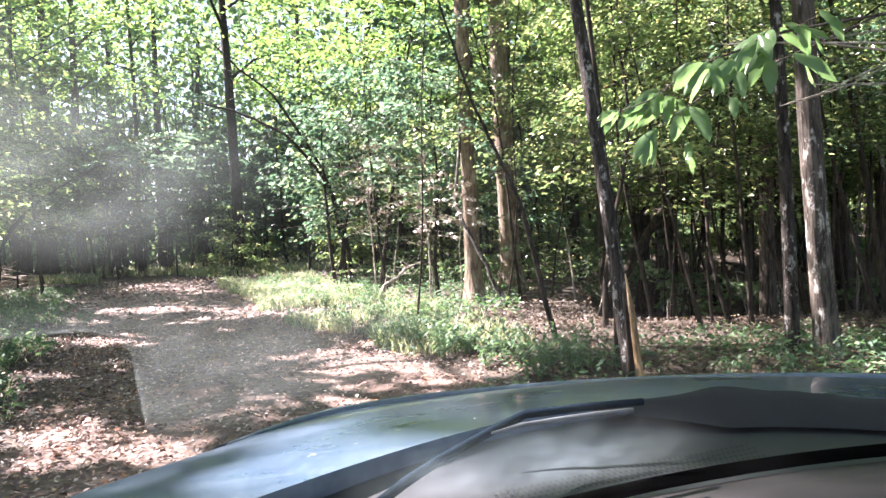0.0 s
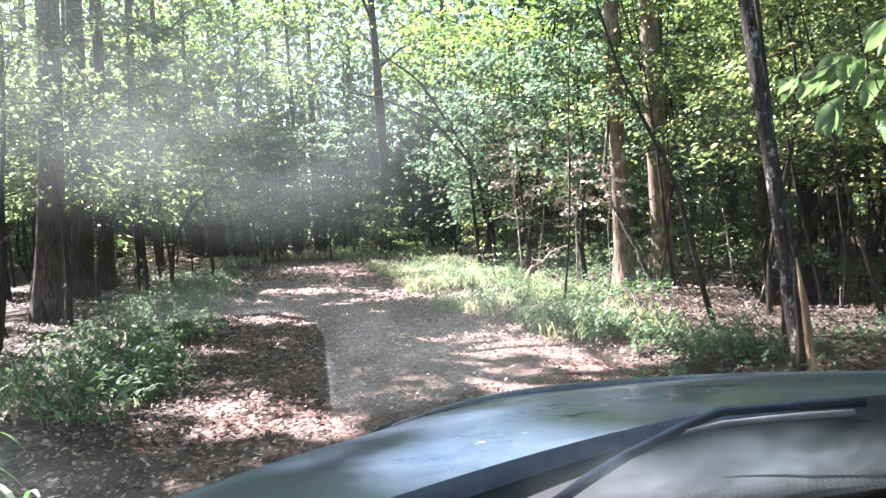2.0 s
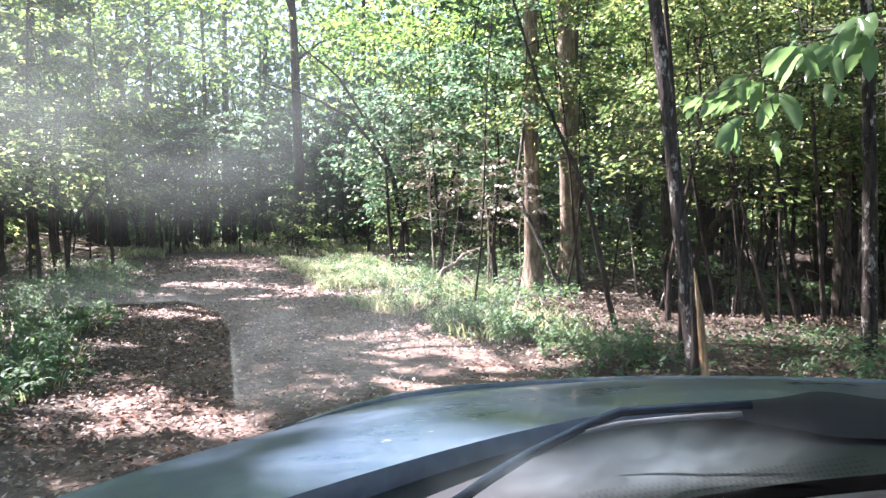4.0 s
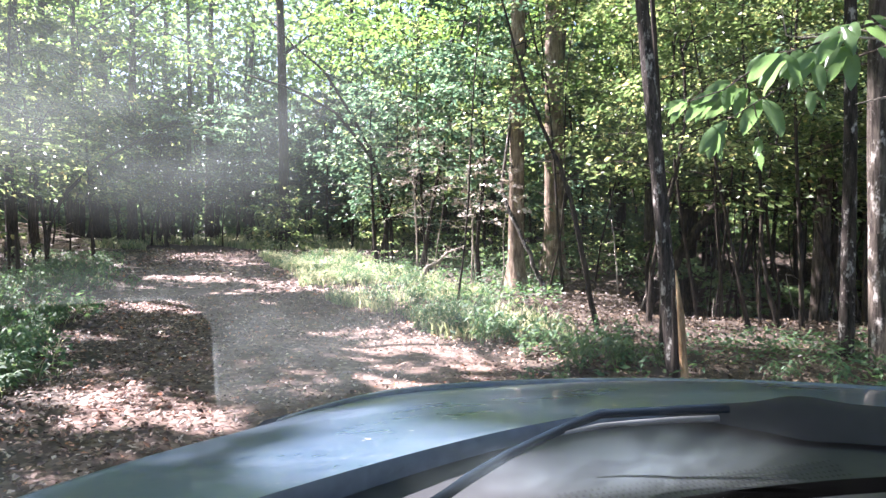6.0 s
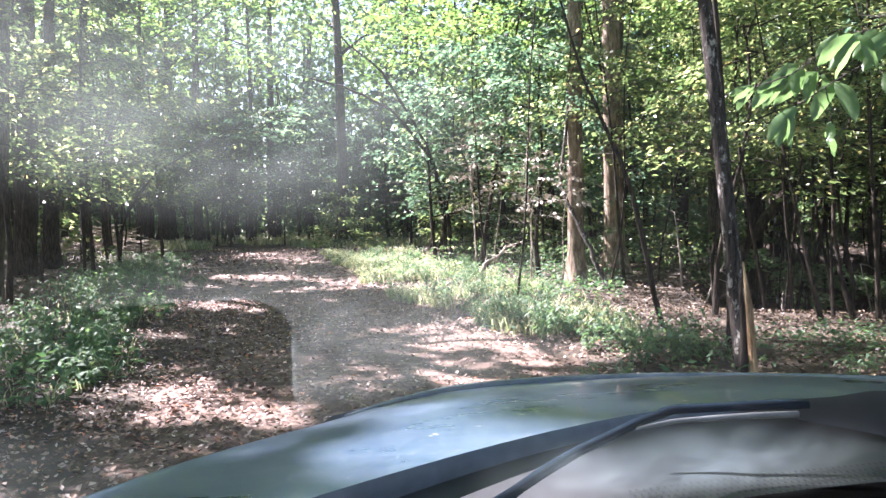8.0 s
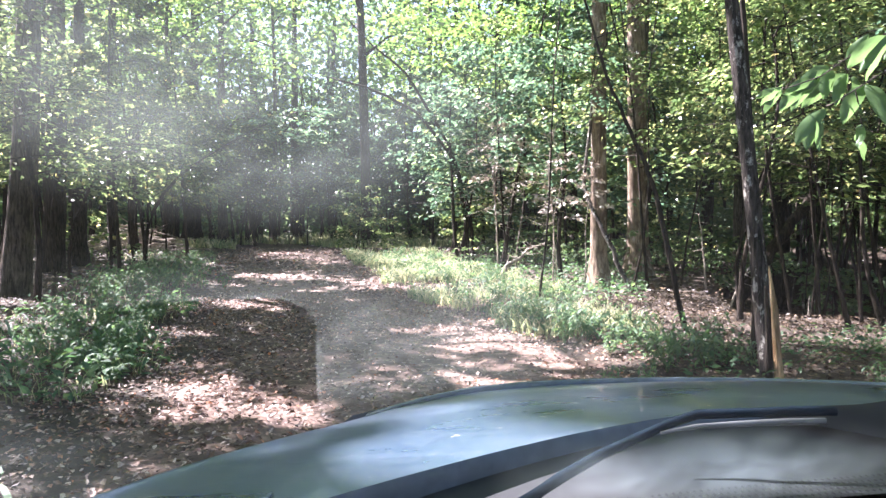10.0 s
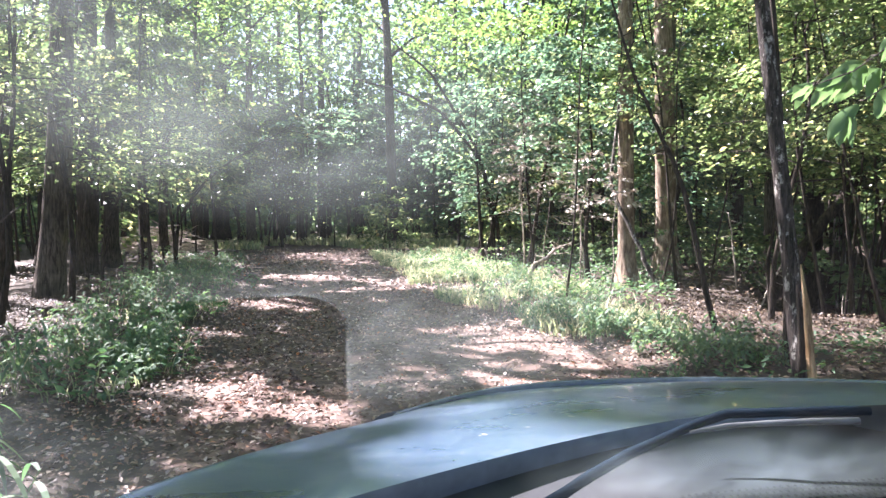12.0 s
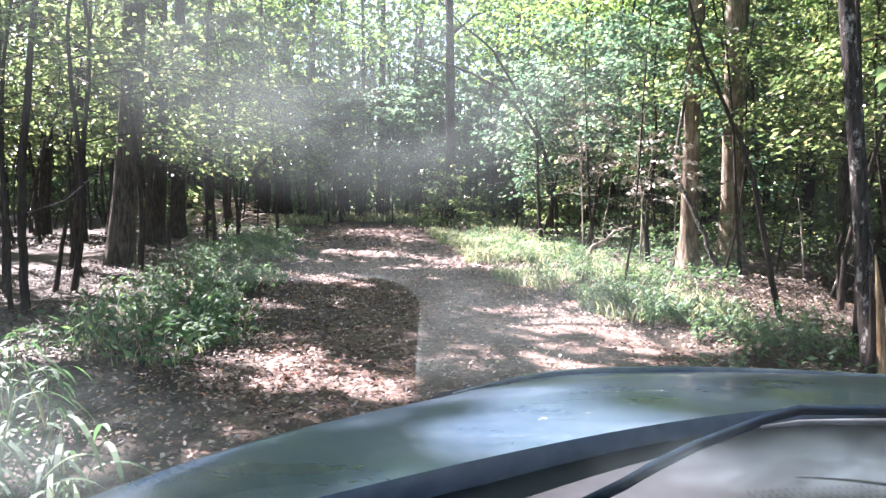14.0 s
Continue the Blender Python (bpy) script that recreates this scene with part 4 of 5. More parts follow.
def edge_right(y):
    """How far the verge's plants stand from the middle of the track."""
    return np.interp(y, [5.5, 6.5, 8.5, 12.4, 20, 30], [2.5, 2.15, 2.05, 1.45, 1.75, 2.4]) + 0.18 * np.sin(2 * np.asarray(y))


def verge_right(rng, n):
    y = rng.uniform(8.2, 29, n)
    u = rng.uniform(0, 1, n) ** 1.2
    x = track_x(y) + edge_right(y) + 0.1 + u * np.where(y < 11, 1.6, 2.0 + 0.06 * y)
    k = rng.uniform(0, 1, n) < (0.4 + 0.6 * fold(x, y, 1.3, 0.9)) * np.clip((y - 7.6) / 3.0, 0.1, 1)
    return x[k], y[k]


def verge_left(rng, n):
    y = rng.uniform(4.6, 26, n)
    x = track_x(y) - np.interp(y, [6, 12, 30], [2.4, 2.5, 3.4]) - 0.25 * np.sin(1.7 * y) - rng.uniform(0, 1, n) ** 1.3 * (1.6 + 0.07 * y)
    k = rng.uniform(0, 1, n) < 0.4 + 0.6 * fold(x, y, 1.1, 0.2)
    return x[k], y[k]


tagged(part("verge_grass", blades(44000, verge_right, 0.34, 0.014, 61), GRASS), "long yellow-green grass along the track's verge", "grass", kind="stuff")
tagged(part("verge_grass", blades(3200, verge_left, 0.24, 0.012, 62), GRASS), "short green grass on the shady verge", "grass", kind="stuff")


def weed_shapes(seed, height, n, length, width):
    """A leafy weed: stems and lance-shaped leaves."""
    rng = np.random.default_rng(seed)
    stalks, leaf = Shape(), Shape()
    heads, at, az = [], [], []
    for s in range(5):
        a = 1.257 * s + rng.uniform(-0.5, 0.5)
        tip = np.array([math.cos(a) * height * 0.45, math.sin(a) * height * 0.45, height * rng.uniform(0.7, 1.1)])
        q = np.linspace(0, 1, 5)[:, None]
        line = tip * q * (1, 1, 1) + np.array([0, 0, 0.18 * height]) * np.sin(np.pi * q)
        stalks.tube(line, [0.006, 0.005, 0.004, 0.003, 0.002], 3, cap=False)
        m = n // 5
        t = np.linspace(0.2, 1, m)
        at.append(along(line, np.clip(t, 0, 0.999)))
        az.append(np.arange(m) * 2.6 + rng.uniform(0, 6, 1))
    at, az = np.concatenate(at), np.concatenate(az)
    m = len(at)
    L = length * rng.uniform(0.6, 1.2, m)
    q = np.linspace(0, 1, 5)[None]
    out = L[:, None] * (q - 0.15 * q**2)
    pts = np.stack([at[:, :1] + np.cos(az)[:, None] * out, at[:, 1:2] + np.sin(az)[:, None] * out, at[:, 2:] + L[:, None] * (0.35 * q - 0.75 * q**2)], 2)
    w = width * np.sin(np.pi * np.clip(q * 0.96 + 0.04, 0, 1)) ** 0.7 * (L / length)[:, None] + 0.001
    leaf.ribbon(pts, w, np.stack([-0.3 * np.cos(az), -0.3 * np.sin(az), np.ones(m)], 1))
    return stalks, leaf


weeds = []
for k, (h, n, L, w) in enumerate([(0.5, 60, 0.16, 0.04), (0.4, 50, 0.14, 0.036), (0.62, 65, 0.17, 0.036), (0.34, 45, 0.12, 0.044)]):
    ob = thing("weed_plant", "leafy green weed with lance-shaped leaves on the verge", "weed", "verge weeds", (-8.2 + 0.5 * k, 13.5, float(land(-8.2 + 0.5 * k, 13.5))))
    st, lf = weed_shapes(70 + k, h, n, L, w)
    part("stems", st, WEED, ob)
    part("leaves", lf, WEED, ob)
    weeds.append(ob)
rng = np.random.default_rng(77)
done = 0
for _ in range(4000):
    if done >= 285:
        break
    which = rng.uniform()
    if which < 0.5:
        y = rng.uniform(6.4, 10.5) if which < 0.2 else rng.uniform(10.5, 26)
        x = float(track_x(y)) + float(edge_right(y)) + (rng.uniform(0.1, 1.15) if y < 10.5 else rng.uniform(0.3, 2.2) + 0.03 * y)
    elif which < 0.93:
        y = 5.4 + 17 * rng.uniform(0, 1) ** 1.4
        x = float(track_x(y)) - float(np.interp(y, [6, 12, 30], [2.5, 2.6, 3.5])) - (0.9 + 0.06 * y) * rng.uniform(0, 1) ** 1.3
    else:
        x, y = rng.uniform(0.3, 3.6), rng.uniform(5.2, 8.0)
    if abs(x - 1.55) < 0.25 and y < 6.6:
        continue
    s = rng.uniform(0.75, 1.4) * (0.4 if which >= 0.93 else 0.6 if which < 0.2 else 0.62 if which < 0.5 else 0.54)
    copy_thing(weeds[int(rng.integers(4))], pose(x, y, float(land(x, y)) - 0.01, rng.uniform(-8, 8), rng.uniform(-8, 8), rng.uniform(0, 360)) @ Matrix.Scale(s, 4))
    done += 1


def ground_cover(n, place, size, seed):
    """Low leaves close over the ground."""
    rng = np.random.default_rng(seed)
    x, y = place(rng, n)
    m = len(x)
    a = rng.uniform(0, 2 * np.pi, m)
    head = np.stack([np.cos(a), np.sin(a), rng.normal(0.1, 0.4, m)], 1)
    up = np.stack([rng.normal(0, 0.45, m), rng.normal(0, 0.45, m), np.ones(m)], 1)
    p = np.stack([x, y, land(x, y) + 0.02 + 0.2 * rng.uniform(0, 1, m) ** 1.4], 1)
    s = size * rng.uniform(0.6, 1.4, m)
    return Shape().leaves(p, head, up, s, s * 0.42)


def right_floor(rng, n):
    x, y = rng.uniform(0.3, 5.5, n), 4.5 + 3.6 * rng.uniform(0, 1, n) ** 1.3
    k = (rng.uniform(0, 1, n) < 0.55 + 0.8 * fold(x, y, 2.2, 0.5)) & (x > track_x(y) + 2.4)
    return x[k], y[k]


tagged(part("ground_cover", ground_cover(10000, right_floor, 0.07, 81), WEED), "low dark-green plants covering the forest floor", "plants", kind="stuff")
tagged(part("ground_cover", ground_cover(9000, verge_left, 0.1, 82), WEED), "low dark-green plants on the shady verge", "plants", kind="stuff")
tagged(part("ground_cover", ground_cover(9000, verge_right, 0.1, 83), WEED), "low green plants among the verge grass", "plants", kind="stuff")



def wood_floor(rng, n):
    d, a = rng.uniform(11, 25, n), rng.uniform(-0.16, 0.1, n)
    x, y = d * np.sin(a), d * np.cos(a)
    k = (x > track_x(y) + edge_right(y) + 0.9) & (rng.uniform(0, 1, n) < 0.55 + 0.9 * fold(x, y, 1.6, 0.5))
    return x[k], y[k]


tagged(part("ground_cover", ground_cover(7000, wood_floor, 0.11, 85), WEED), "low green plants among the leaf litter of the wood", "plants", kind="stuff")


def far_glade(rng, n):
    d, a = 35.5 + 22 * rng.uniform(0, 1, n) ** 1.5, rng.uniform(-0.52, -0.1, n)
    x, y = d * np.sin(a), d * np.cos(a)
    k = np.abs(x - track_x(y)) > np.where(y < 39, 2.4, 0.5)
    return x[k], y[k]


tagged(part("glade_grass", blades(10000, far_glade, 0.6, 0.06, 84), GRASS), "pale green grass of a sunny glade past the bend", "grass", kind="stuff")

# cane grass close to the car
for k, (x, y, h) in enumerate([(-2.05, 2.1, 0.58), (-2.3, 2.0, 0.62), (-2.45, 2.4, 0.55), (-1.82, 2.25, 0.34), (-2.6, 2.15, 0.6), (-3.0, 3.0, 0.5), (-3.4, 3.1, 0.55), (-4.3, 4.7, 0.5), (-4.6, 5.2, 0.6)]):
    ob = thing("cane_grass", "tall cane-like grass with long pale blades", "grass", "cane grass", (x, y, float(land(x, y)) - 0.01))
    rng = np.random.default_rng(90 + k)
    st = Shape()
    at, az = [], []
    for s in range(5):
        a = rng.uniform(0, 2 * np.pi)
        tip = np.array([math.cos(a) * 0.3 * h, math.sin(a) * 0.3 * h, h * rng.uniform(0.6, 1.0)])
        q = np.linspace(0, 1, 6)[:, None]
        line = tip * q + np.array([0, 0, 0.12 * h]) * np.sin(np.pi * q)
        st.tube(line, np.linspace(0.005, 0.002, 6), 5, cap=False)
        at.append(along(line, np.linspace(0.3, 0.99, 6)))
        az.append(a + np.arange(6) * 3.1 + rng.normal(0, 0.5, 6))
    part("stems", st, GRASS, ob)
    at, az = np.concatenate(at), np.concatenate(az)
    L = 0.26 * rng.uniform(0.7, 1.3, len(at))
    q = np.linspace(0, 1, 7)[None]
    pts = np.stack([at[:, :1] + np.cos(az)[:, None] * L[:, None] * q, at[:, 1:2] + np.sin(az)[:, None] * L[:, None] * q, at[:, 2:] + L[:, None] * (0.5 * q - 0.95 * q**2)], 2)
    w = 0.021 * np.sin(np.pi * np.clip(q * 0.93 + 0.07, 0, 1)) ** 0.6 + 0 * L[:, None] + 0.001
    part("leaves", Shape().ribbon(pts, w, np.stack([-0.3 * np.cos(az), -0.3 * np.sin(az), np.ones(len(az))], 1)), WEED, ob)


# ---- the car ----
CX = 0.5      # the car's middle


def paint_material():
    m, tree, bsdf = material("slate_car_paint")
    n = grain(tree, 3.0, 5)
    col = ramp(tree, [(0.3, (0.075, 0.13, 0.205)), (0.7, (0.105, 0.175, 0.265))], n.outputs[0]).outputs[0]
    dust, film, spot = grain(tree, 160.0, 3), grain(tree, 2.2, 6, (1, 2.5, 1), 0.7), grain(tree, 38.0, 2)
    col = blend(tree, col, (0.3, 0.3, 0.29), ramp(tree, [(0.42, (0, 0, 0)), (0.75, (0.3, 0.3, 0.3))], film.outputs[0]).outputs[0])
    col = blend(tree, col, (0.4, 0.38, 0.35), ramp(tree, [(0.58, (0, 0, 0)), (0.72, (0.5, 0.5, 0.5))], dust.outputs[0]).outputs[0])
    col = blend(tree, col, (0.6, 0.58, 0.55), ramp(tree, [(0.73, (0, 0, 0)), (0.76, (0.8, 0.8, 0.8))], spot.outputs[0]).outputs[0])
    tree.links.new(col, bsdf.inputs["Base Color"])
    tree.links.new(ramp(tree, [(0.35, (0.24, 0.24, 0.24)), (0.7, (0.46, 0.46, 0.46))], film.outputs[0]).outputs[0], bsdf.inputs["Roughness"])
    bsdf.inputs["Metallic"].default_value = 0.66
    bsdf.inputs["Coat Weight"].default_value = 0.35
    bsdf.inputs["Coat Roughness"].default_value = 0.04
    return m


def plain(name, col, rough, metal=0.0, vary=0.25, scale=40.0):
    m, tree, bsdf = material(name)
    n = grain(tree, scale, 5)
    tree.links.new(ramp(tree, [(0.3, tuple(c * (1 - vary) for c in col)), (0.7, tuple(min(1, c * (1 + vary)) for c in col))], n.outputs[0]).outputs[0], bsdf.inputs["Base Color"])
    bsdf.inputs["Roughness"].default_value, bsdf.inputs["Metallic"].default_value = rough, metal
    bump(tree, bsdf, n.outputs[0], 0.15, 0.002)
    return m


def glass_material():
    """A dusty windscreen; glare and reflections are painted into its film, except one place."""
    m, tree, bsdf = material("dusty_glare_glass")
    tree.nodes.remove(bsdf)
    co = tree.nodes.new("ShaderNodeTexCoord")
    sep = tree.nodes.new("ShaderNodeSeparateXYZ")
    tree.links.new(co.outputs["Object"], sep.inputs[0])

    def calc(op, a, b=0.0, c=0.0):
        n = tree.nodes.new("ShaderNodeMath")
        n.operation = op
        for i, v in enumerate((a, b, c)):
            if isinstance(v, bpy.types.NodeSocket):
                tree.links.new(v, n.inputs[i])
            else:
                n.inputs[i].default_value = v
        return n.outputs[0]

    def step(v, a, b):
        n = tree.nodes.new("ShaderNodeMapRange")
        n.interpolation_type = "SMOOTHSTEP"
        tree.links.new(v, n.inputs[0])
        n.inputs[1].default_value, n.inputs[2].default_value = a, b
        return n.outputs[0]

    Z = sep.outputs[2]
    X = sep.outputs[0]
    XE = calc("SUBTRACT", X, calc("MULTIPLY", calc("SUBTRACT", Z, 1.279), 0.5))
    smear = grain(tree, 22.0, 5, (1, 1, 0.6))
    streak = grain(tree, 60.0, 2, (1, 0.12, 0.12))
    speck = grain(tree, 420.0, 2)
    # the clear place has a rounded upper corner and a denser rim
    ca = calc("MAXIMUM", calc("DIVIDE", calc("SUBTRACT", XE, UNVEILED[0] - 0.024), 0.024), 0.0)
    cb = calc("MAXIMUM", calc("DIVIDE", calc("SUBTRACT", Z, UNVEILED[3] - 0.024), 0.024), 0.0)
    rr = calc("ADD", calc("SQRT", calc("ADD", calc("MULTIPLY", ca, ca), calc("MULTIPLY", cb, cb))), calc("MULTIPLY", calc("SUBTRACT", smear.outputs[0], 0.5), 0.06))
    right = calc("SUBTRACT", 1.0, step(rr, 0.93, 1.02))
    left = step(X, UNVEILED[1] - 0.1, UNVEILED[1] + 0.05)
    low = step(Z, UNVEILED[2] - 0.01, UNVEILED[2] + 0.004)
    unveiled = calc("MULTIPLY", calc("MULTIPLY", right, left), low)
    rim = calc("MULTIPLY", calc("MULTIPLY", step(rr, 0.93, 1.0), calc("SUBTRACT", 1.0, step(rr, 1.0, 1.12))), calc("MULTIPLY", calc("MULTIPLY", low, step(X, UNVEILED[0] - 0.05, UNVEILED[0] - 0.01)), step(streak.outputs[0], 0.35, 0.6)))
    unveiled = calc("MULTIPLY", unveiled, calc("SUBTRACT", 1.0, calc("MULTIPLY", step(streak.outputs[0], 0.52, 0.66), 0.55)))
    # glare painted as thicker film in the upper part before the driver
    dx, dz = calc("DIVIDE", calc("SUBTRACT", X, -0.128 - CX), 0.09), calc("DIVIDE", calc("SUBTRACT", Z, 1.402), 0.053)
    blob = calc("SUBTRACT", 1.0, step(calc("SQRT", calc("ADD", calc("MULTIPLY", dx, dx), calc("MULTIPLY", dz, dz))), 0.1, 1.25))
    # reflected haze put into the film beside the clear place
    haze = calc("MULTIPLY", calc("MULTIPLY", calc("MULTIPLY", step(rr, 0.95, 1.01), step(X, UNVEILED[0] - 0.085, UNVEILED[0] - 0.01)), calc("SUBTRACT", 1.0, step(X, -0.12 - CX, 0.06 - CX))), calc("MULTIPLY", step(Z, 1.17, 1.235), calc("SUBTRACT", 1.0, step(Z, 1.285, 1.345))))
    # the dashboard's reflection painted as haze at the glass's foot
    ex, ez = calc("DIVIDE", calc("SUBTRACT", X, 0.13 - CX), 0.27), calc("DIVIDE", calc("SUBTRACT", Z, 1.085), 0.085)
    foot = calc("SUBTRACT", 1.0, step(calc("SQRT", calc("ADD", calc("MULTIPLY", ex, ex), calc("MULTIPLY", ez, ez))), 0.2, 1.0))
    film = calc("ADD", calc("ADD", 0.0010, calc("MULTIPLY", haze, HAZE_FILM[0])), calc("MULTIPLY", blob, HAZE_FILM[1]))
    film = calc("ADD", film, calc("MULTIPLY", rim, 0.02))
    film = calc("ADD", film, calc("MULTIPLY", foot, HAZE_FILM[2]))
    # a pale veil of glare painted at the far left
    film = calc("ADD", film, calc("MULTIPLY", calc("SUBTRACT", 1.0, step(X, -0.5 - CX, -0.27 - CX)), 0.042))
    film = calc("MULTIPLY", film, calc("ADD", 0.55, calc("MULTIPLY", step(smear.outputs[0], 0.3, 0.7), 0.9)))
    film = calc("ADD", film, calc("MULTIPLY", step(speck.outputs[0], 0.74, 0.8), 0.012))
    film = calc("MULTIPLY", film, calc("SUBTRACT", 1.0, calc("MULTIPLY", unveiled, 0.93)))
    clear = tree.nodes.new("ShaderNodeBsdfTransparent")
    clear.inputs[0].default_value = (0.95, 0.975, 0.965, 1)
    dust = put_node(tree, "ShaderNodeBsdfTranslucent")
    tone = tree.nodes.new("ShaderNodeMix")         # the painted haze is bluer at the foot than above
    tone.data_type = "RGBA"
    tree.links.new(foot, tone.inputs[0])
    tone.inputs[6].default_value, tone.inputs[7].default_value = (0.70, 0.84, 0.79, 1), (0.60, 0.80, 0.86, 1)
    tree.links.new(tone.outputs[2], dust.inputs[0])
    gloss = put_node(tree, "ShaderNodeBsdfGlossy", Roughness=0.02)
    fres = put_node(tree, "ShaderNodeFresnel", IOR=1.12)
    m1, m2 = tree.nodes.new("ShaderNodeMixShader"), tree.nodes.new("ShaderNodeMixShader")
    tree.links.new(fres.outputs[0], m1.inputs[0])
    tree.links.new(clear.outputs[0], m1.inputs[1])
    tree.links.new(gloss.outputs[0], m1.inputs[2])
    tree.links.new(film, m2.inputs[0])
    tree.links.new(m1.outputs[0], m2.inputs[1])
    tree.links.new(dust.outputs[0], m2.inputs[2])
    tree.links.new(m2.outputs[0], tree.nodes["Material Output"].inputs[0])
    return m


UNVEILED = (-0.157 - CX, -0.26 - CX, 1.222, 1.311)     # right and left, low and high edge of the clear place
HAZE_FILM = (0.0165, 0.031, 0.05)                 # painted haze: beside the clear place, before the driver, at the glass's foot
PAINT = paint_material()
RUBBER = plain("black_rubber", (0.007, 0.008, 0.009), 0.85)
ARM = plain("black_enamel", (0.010, 0.017, 0.024), 1.0)
ARM.node_tree.nodes["Principled BSDF"].inputs["Specular IOR Level"].default_value = 0.0
PLASTIC = plain("grey_cowl_plastic", (0.014, 0.017, 0.019), 0.6)
DASH = plain("grey_dash_vinyl", (0.011, 0.010, 0.0095), 0.7, 0.0, 0.12, 260.0)
STEEL = plain("pale_steel", (0.1, 0.108, 0.112), 0.5, 0.4)
TINTED = plain("smoked_plastic", (0.10, 0.125, 0.15), 0.2)
EDGE_SHADE = plain("shaded_edge_paint", (0.06, 0.085, 0.11), 0.55)
SLOT_SHADE = plain("painted_slot_shade", (0.0012, 0.0012, 0.0012), 0.9)
SLOT_SHADE.node_tree.nodes["Principled BSDF"].inputs["Specular IOR Level"].default_value = 0.0
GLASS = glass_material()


def hood_front(X):
    """The bonnet's front edge, rounding into the wings."""
    a = np.abs(X)
    return np.where(a < 0.9, 1.787 - 0.33 * a**2 - 0.36 * a**8, np.interp(a, [0.9, 0.95, 1.0, 1.05, 1.1, 1.17, 1.22, 1.25], [1.365, 1.29, 1.222, 1.145, 1.06, 0.9, 0.71, 0.57]))


def hood_rear(X):
    return np.maximum(1.31 - 0.9 * X**2 + 0.28 * X**4, 0) - 0.1 * np.clip(np.abs(X) - 0.9, 0, 1)


def hood_z(X, y):
    """Height: crowned, falling to the front edge and to the wings."""
    v = np.clip((y - hood_rear(X)) / np.maximum(hood_front(X) - hood_rear(X), 0.05), 0, 1)
    rim = 0.968
    rear = 1.036 - 0.02 * X**2 - 0.03 * X**4
    return rear + (rim - rear) * (0.45 * v + 0.55 * v**3) + 0.0025 * np.exp(-((np.abs(X) - 0.42 - 0.25 * v) / 0.12) ** 2) * np.sin(np.pi * v)


def glass_foot(x):
    return 1.04 - 0.5 * (x - 0.45) ** 2


def glass_z(x, y):
    return 1.03 + 0.6 * (glass_foot(x) - y) - 1.0 * np.clip(y - 0.6, 0, 1) ** 2


car = thing("car", "dark slate-blue car parked on the track, dusty glare-hazed windscreen", "car", "", (CX, 0, 0))
C = np.array([CX, 0, 0])

# bonnet: a crowned sheet with turned-down edges
U, V = np.meshgrid(np.linspace(-1, 1, 61), np.linspace(0, 1, 31), indexing="ij")
HX = U * 1.24
r0, f0 = hood_rear(HX), hood_front(HX)
HY = r0 + (f0 - r0) * V
HZ = hood_z(HX, HY)
rows = np.stack([HX, HY, HZ], -1)
lip = rows[:, -1:] + np.array([0, 0.03, -0.05])
lip2 = rows[:, -1:] + np.array([0, 0.02, -0.16])
back = rows[:, :1] + np.array([0, -0.008, -0.012])
back2 = rows[:, :1] + np.array([0, 0.0, -0.035])
hood = part("hood", Shape().grid(np.concatenate([rows, lip, lip2], 1)), PAINT, car, "dusty slate-blue bonnet", smooth=True)
# rear edge in darker paint, standing for shade in the gap behind it
part("rear_flange", Shape().grid(np.concatenate([back2, back, rows[:, :1]], 1)), EDGE_SHADE, hood, "folded rear edge, painted dark for the gap's shade", smooth=True)
# stone guard along the bonnet's front edge
gx2 = np.linspace(-0.9, 0.9, 80)
gy2 = hood_front(gx2) + 0.012
gz = hood_z(gx2, hood_front(gx2))
sec = [(-0.008, 0.0), (-0.004, 0.009), (0.004, 0.011), (0.01, 0.008), (0.012, -0.02), (0.0, -0.02), (-0.008, 0.0)]
part("stone_guard", Shape().grid(np.stack([np.stack([gx2, gy2 + a, gz + b * np.clip((0.93 - np.abs(gx2)) / 0.2, 0.12, 1) * (0.6 + 0.3 * np.clip(np.abs(gx2) / 0.6, 0, 1))], 1) for a, b in sec], 1)), TINTED, car, "smoked plastic stone guard", smooth=True)
# cowl between bonnet and glass
U, V = np.meshgrid(np.linspace(-0.92, 0.92, 41), np.linspace(0, 1, 9), indexing="ij")
c0, c1 = glass_foot(U + CX) - 0.17, hood_rear(U) + 0.03


def cowl_z(X, v):
    return 1.012 - 0.03 * np.sin(np.pi * v) - 0.03 * X**2 - 0.045 * np.clip(1 - v / 0.3, 0, 1) + 0.011 * v**2 * np.clip(np.abs(X) / 0.4, 0, 1) - 0.05 * X**4


part("cowl", Shape().grid(np.stack([U, c0 + (c1 - c0) * V, cowl_z(U, V)], -1)), PLASTIC, car, "dark plastic cowl panel", smooth=True)
holes = Shape()
for r in range(5):
    for c in range(46):
        hx = 0.1 + 0.0095 * c + 0.0047 * (r % 2)
        hy = 0.955 + 0.37 * (hx - 0.2) + 0.019 * r
        w0, w1 = glass_foot(hx) - 0.17, float(hood_rear(hx - CX)) + 0.03
        hz = float(cowl_z(hx - CX, min(max((hy - w0) / (w1 - w0), 0), 1))) + 0.003
        q = 0.0026
        holes.add([(hx - CX - q, hy, hz), (hx - CX, hy - 2 * q, hz), (hx - CX + q, hy, hz), (hx - CX, hy + 2 * q, hz)], [[0, 1, 2, 3]])
part("vent_holes", holes, RUBBER, car, "rows of small black vent holes")
# windscreen
U, V = np.meshgrid(np.linspace(1.14, -1.14, 45), np.linspace(0.07, 1.18, 34), indexing="ij")
wx = U * (1 - 0.12 * np.clip(V, 0, 2))
wy = glass_foot(U + CX) - V
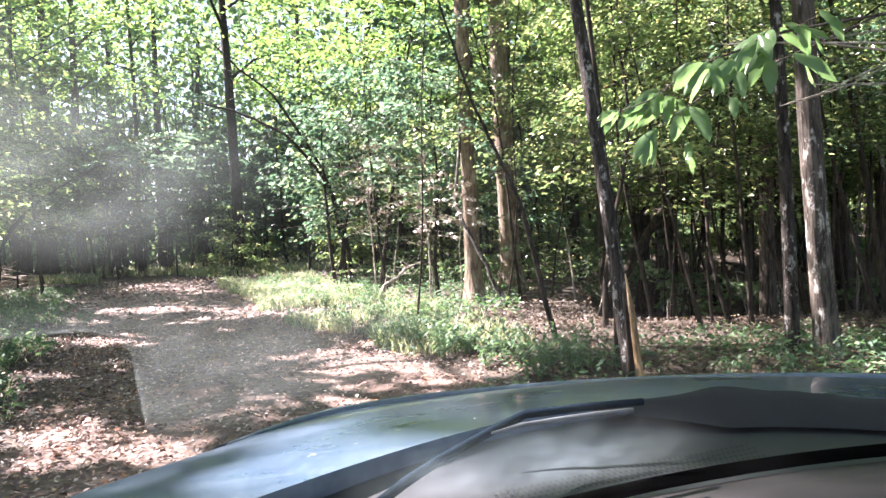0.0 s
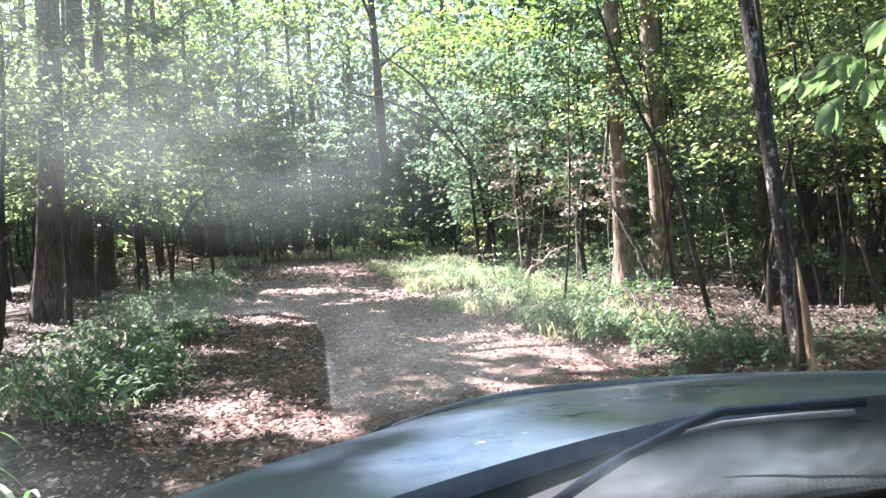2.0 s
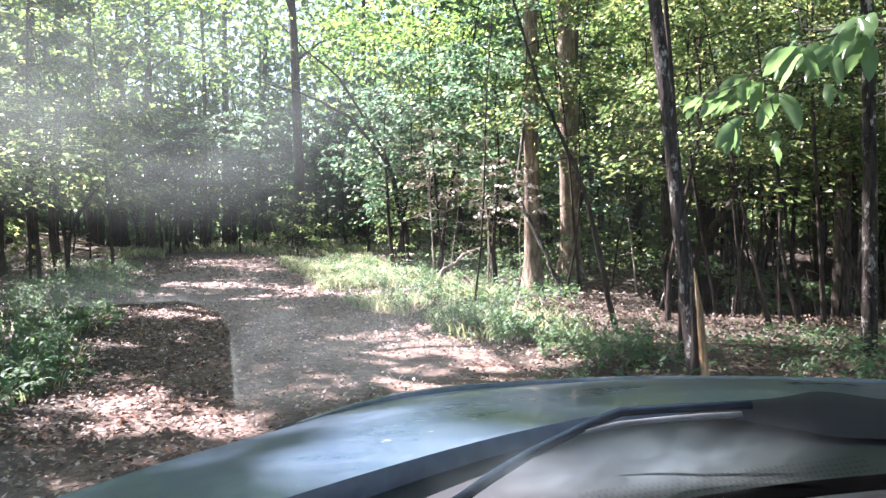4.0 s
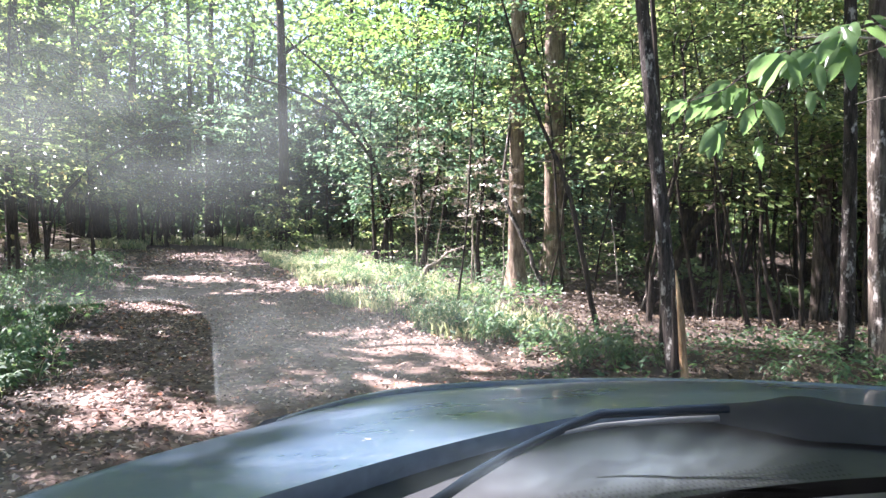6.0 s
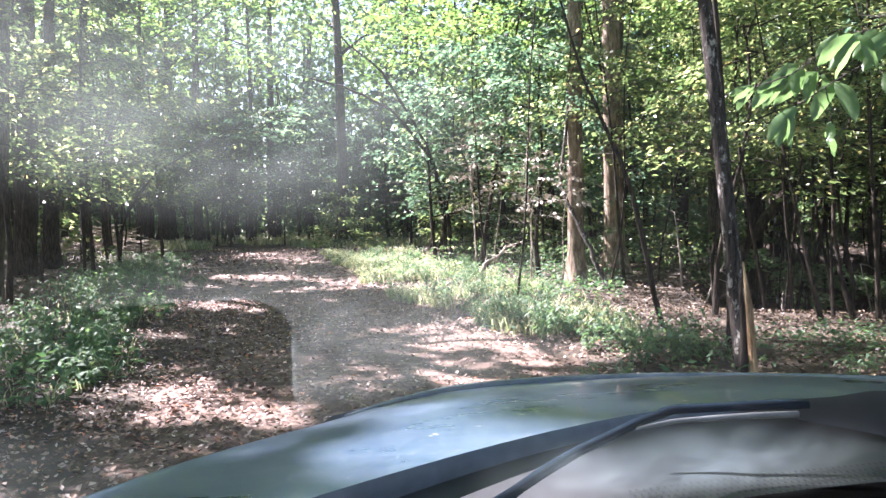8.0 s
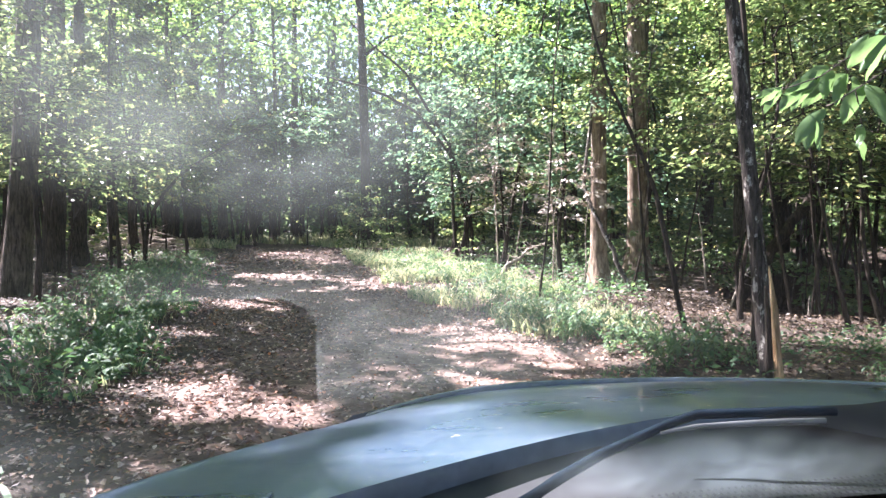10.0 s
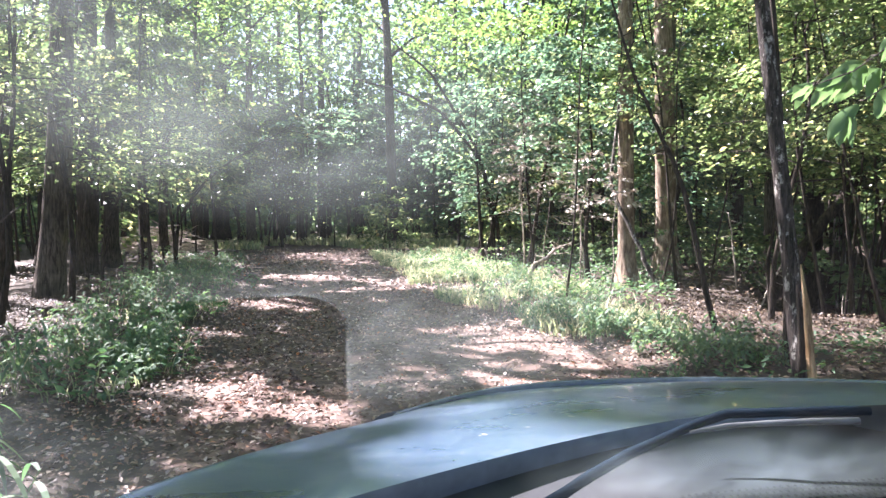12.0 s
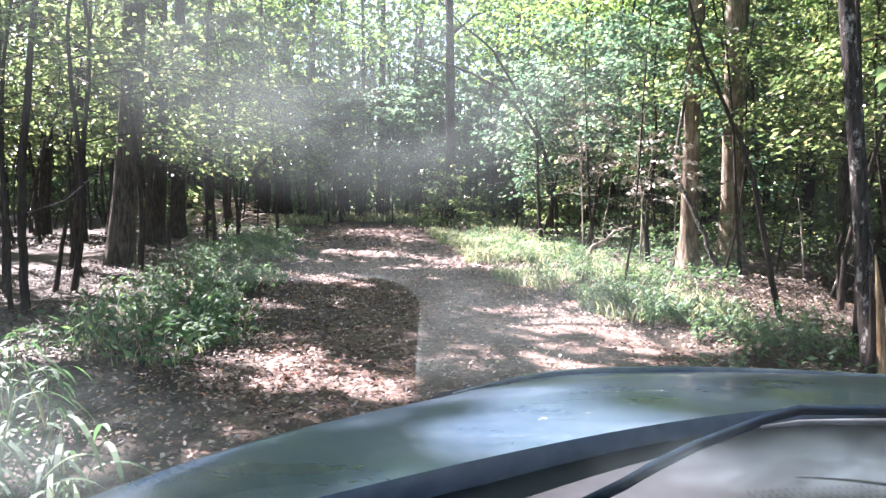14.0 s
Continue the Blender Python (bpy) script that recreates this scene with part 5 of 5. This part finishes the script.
pane = part("windscreen", Shape().grid(np.stack([wx, wy, glass_z(U + CX, wy)], -1)), GLASS, car, "dusty windscreen glass with glare put into its film", smooth=True)
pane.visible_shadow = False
# wiper lying at the foot of the glass
wiper = part("wiper_arm", Shape().tube(np.array([(-0.11, 0.86, 0.985), (-0.05, 0.845, 1.029), (-0.016, 0.86, 1.049), (0.029, 0.9, 1.064), (0.109, 0.94, 1.092), (0.145, 0.925, 1.111), (0.225, 0.92, 1.118), (0.303, 0.93, 1.119)]) - C, [0.007, 0.007, 0.007, 0.0066, 0.0062, 0.006, 0.0055, 0.005], 8), ARM, car, "black wiper arm", smooth=True)
part("wiper_blade", Shape().tube(np.array([(0.094, 0.86, 1.105), (0.134, 0.87, 1.111), (0.183, 0.885, 1.112), (0.232, 0.893, 1.114), (0.282, 0.9, 1.115)]) - C, [0.0015, 0.003, 0.0035, 0.004, 0.004], 6), STEEL, wiper, "pale metal wiper blade", smooth=True)
part("wiper_pivot", Shape().tube(np.array([(-0.11, 0.86, 0.94), (-0.11, 0.86, 0.985)]) - C, [0.02, 0.016], 10), PLASTIC, wiper)
# black strip added for dark lumps along the bonnet's rear edge, its lip uneven
sx = np.linspace(-0.2, 0.62, 60)
bumps = 0.012 * np.clip(np.sin(11.0 * sx + 1.2), 0, 1) ** 0.5 + 0.003 * np.sin(41 * sx)
sy = hood_rear(sx) - 0.012
grow = 0.1 + 0.9 * np.clip((sx + 0.2) / 0.22, 0, 1)
part("cowl_dark_strip", Shape().grid(np.stack([np.stack([sx, sy + a * grow, 1.03 - 0.02 * sx**2 + (b + c * bumps) * grow], 1) for a, b, c in ((-0.09, -0.03, 0), (-0.05, 0.004, 0.5), (-0.02, 0.012, 1), (0.0, 0.008, 1), (0.012, -0.015, 0))], 1)), RUBBER, car, "uneven black strip behind the bonnet", smooth=True)
# dashboard
U, V = np.meshgrid(np.linspace(-0.95, 0.95, 31), np.linspace(0, 1, 14), indexing="ij")
d0, d1 = glass_foot(U + CX) - 0.14, 0.3 + 0 * U
rise = 0.974 + 0.105 * np.clip(U + CX, -0.3, 0.95)
dz = rise + 0.01 * np.sin(np.pi * V) - 0.25 * np.clip(V - 0.8, 0, 1) ** 1.0
top = np.stack([U, d0 + (d1 - d0) * V, dz], -1)
dash = part("dashboard", Shape().grid(np.concatenate([top[:, :1] - (0, 0, 0.06), top, top[:, -1:] - (0, 0, 0.3)], 1)), DASH, car, "grey vinyl dashboard", smooth=True)
# a flat strip painted black for the shade inside the defroster slot
part("defroster_slot_shade", Shape().grid(np.stack([U[:, :4], glass_foot(U[:, :4] + CX) - 0.14 + 0.05 * V[:, :4] * 13 / 3, rise[:, :4] + 0.006], -1)), SLOT_SHADE, dash, "black strip painted for a defroster slot's shade")
# lower body, front end, cabin and wheels
prof = [(-0.86, 0.3), (-0.97, 0.42), (-1.0, 0.62), (-1.03, 0.8), (-1.03, 0.9)]
ys = np.array([1.72, 1.62, 1.2, 0.7, 0.0, -1.2, -2.4, -2.9])
wid = np.array([0.9, 0.97, 1.0, 1.0, 1.0, 1.0, 0.98, 0.88])
for s in (1, -1):
    part("side_panel", Shape().grid(np.array([[(s * px * w, y, pz) for px, pz in prof] for y, w in zip(ys, wid)])), PAINT, car, smooth=True)
fx = np.linspace(-0.93, 0.93, 21)
part("bumper", Shape().grid(np.stack([np.stack([fx, hood_front(fx) + b, 0 * fx + z], 1) for b, z in ((0.03, 0.86), (0.09, 0.7), (0.1, 0.5), (0.04, 0.36))], 1)), PAINT, car, smooth=True)
part("floor_pan", Shape().grid(np.array([[(x, y, 0.34) for y in (-2.8, 1.6)] for x in (-0.88, 0.88)])), RUBBER, car)
RX, RY = np.meshgrid(np.linspace(-0.86, 0.86, 17), np.linspace(-2.5, -0.16, 17), indexing="ij")
for z0, m, nm in ((1.78, PAINT, "roof"), (1.75, DASH, "headliner")):
    part(nm, Shape().grid(np.stack([RX, RY, z0 - 0.1 * (RX / 0.86) ** 4 - 0.03 * ((RY + 1.2) / 1.1) ** 2], -1)), m, car, smooth=True)
for s in (1, -1):
    part("pillar", Shape().tube([(s * 1.06, 0.34, 0.9), (s * 1.02, 0.0, 1.3), (s * 0.88, -0.36, 1.68)], [0.045, 0.04, 0.045], 8), PAINT, car, smooth=True)
    for y in (1.05, -2.0):
        wheel = thing("wheel", "black tyre on a steel rim", "wheel", "", (s * 0.84, y, 0.34))
        wheel.parent = car
        del wheel["category"]
        th = np.linspace(0, 2 * np.pi, 33)
        sec = [(-0.1, 0.22), (-0.11, 0.3), (-0.08, 0.335), (0.08, 0.335), (0.11, 0.3), (0.1, 0.22)]
        part("tyre", Shape().grid(np.array([[(a, b * math.cos(t), b * math.sin(t)) for a, b in sec] for t in th])), RUBBER, wheel, smooth=True)
        sec = [(0.09 * s, 0.22), (0.06 * s, 0.19), (0.05 * s, 0.08), (0.08 * s, 0.005)]
        part("rim", Shape().grid(np.array([[(a, b * math.cos(t), b * math.sin(t)) for a, b in sec] for t in th])), STEEL, wheel, smooth=True)
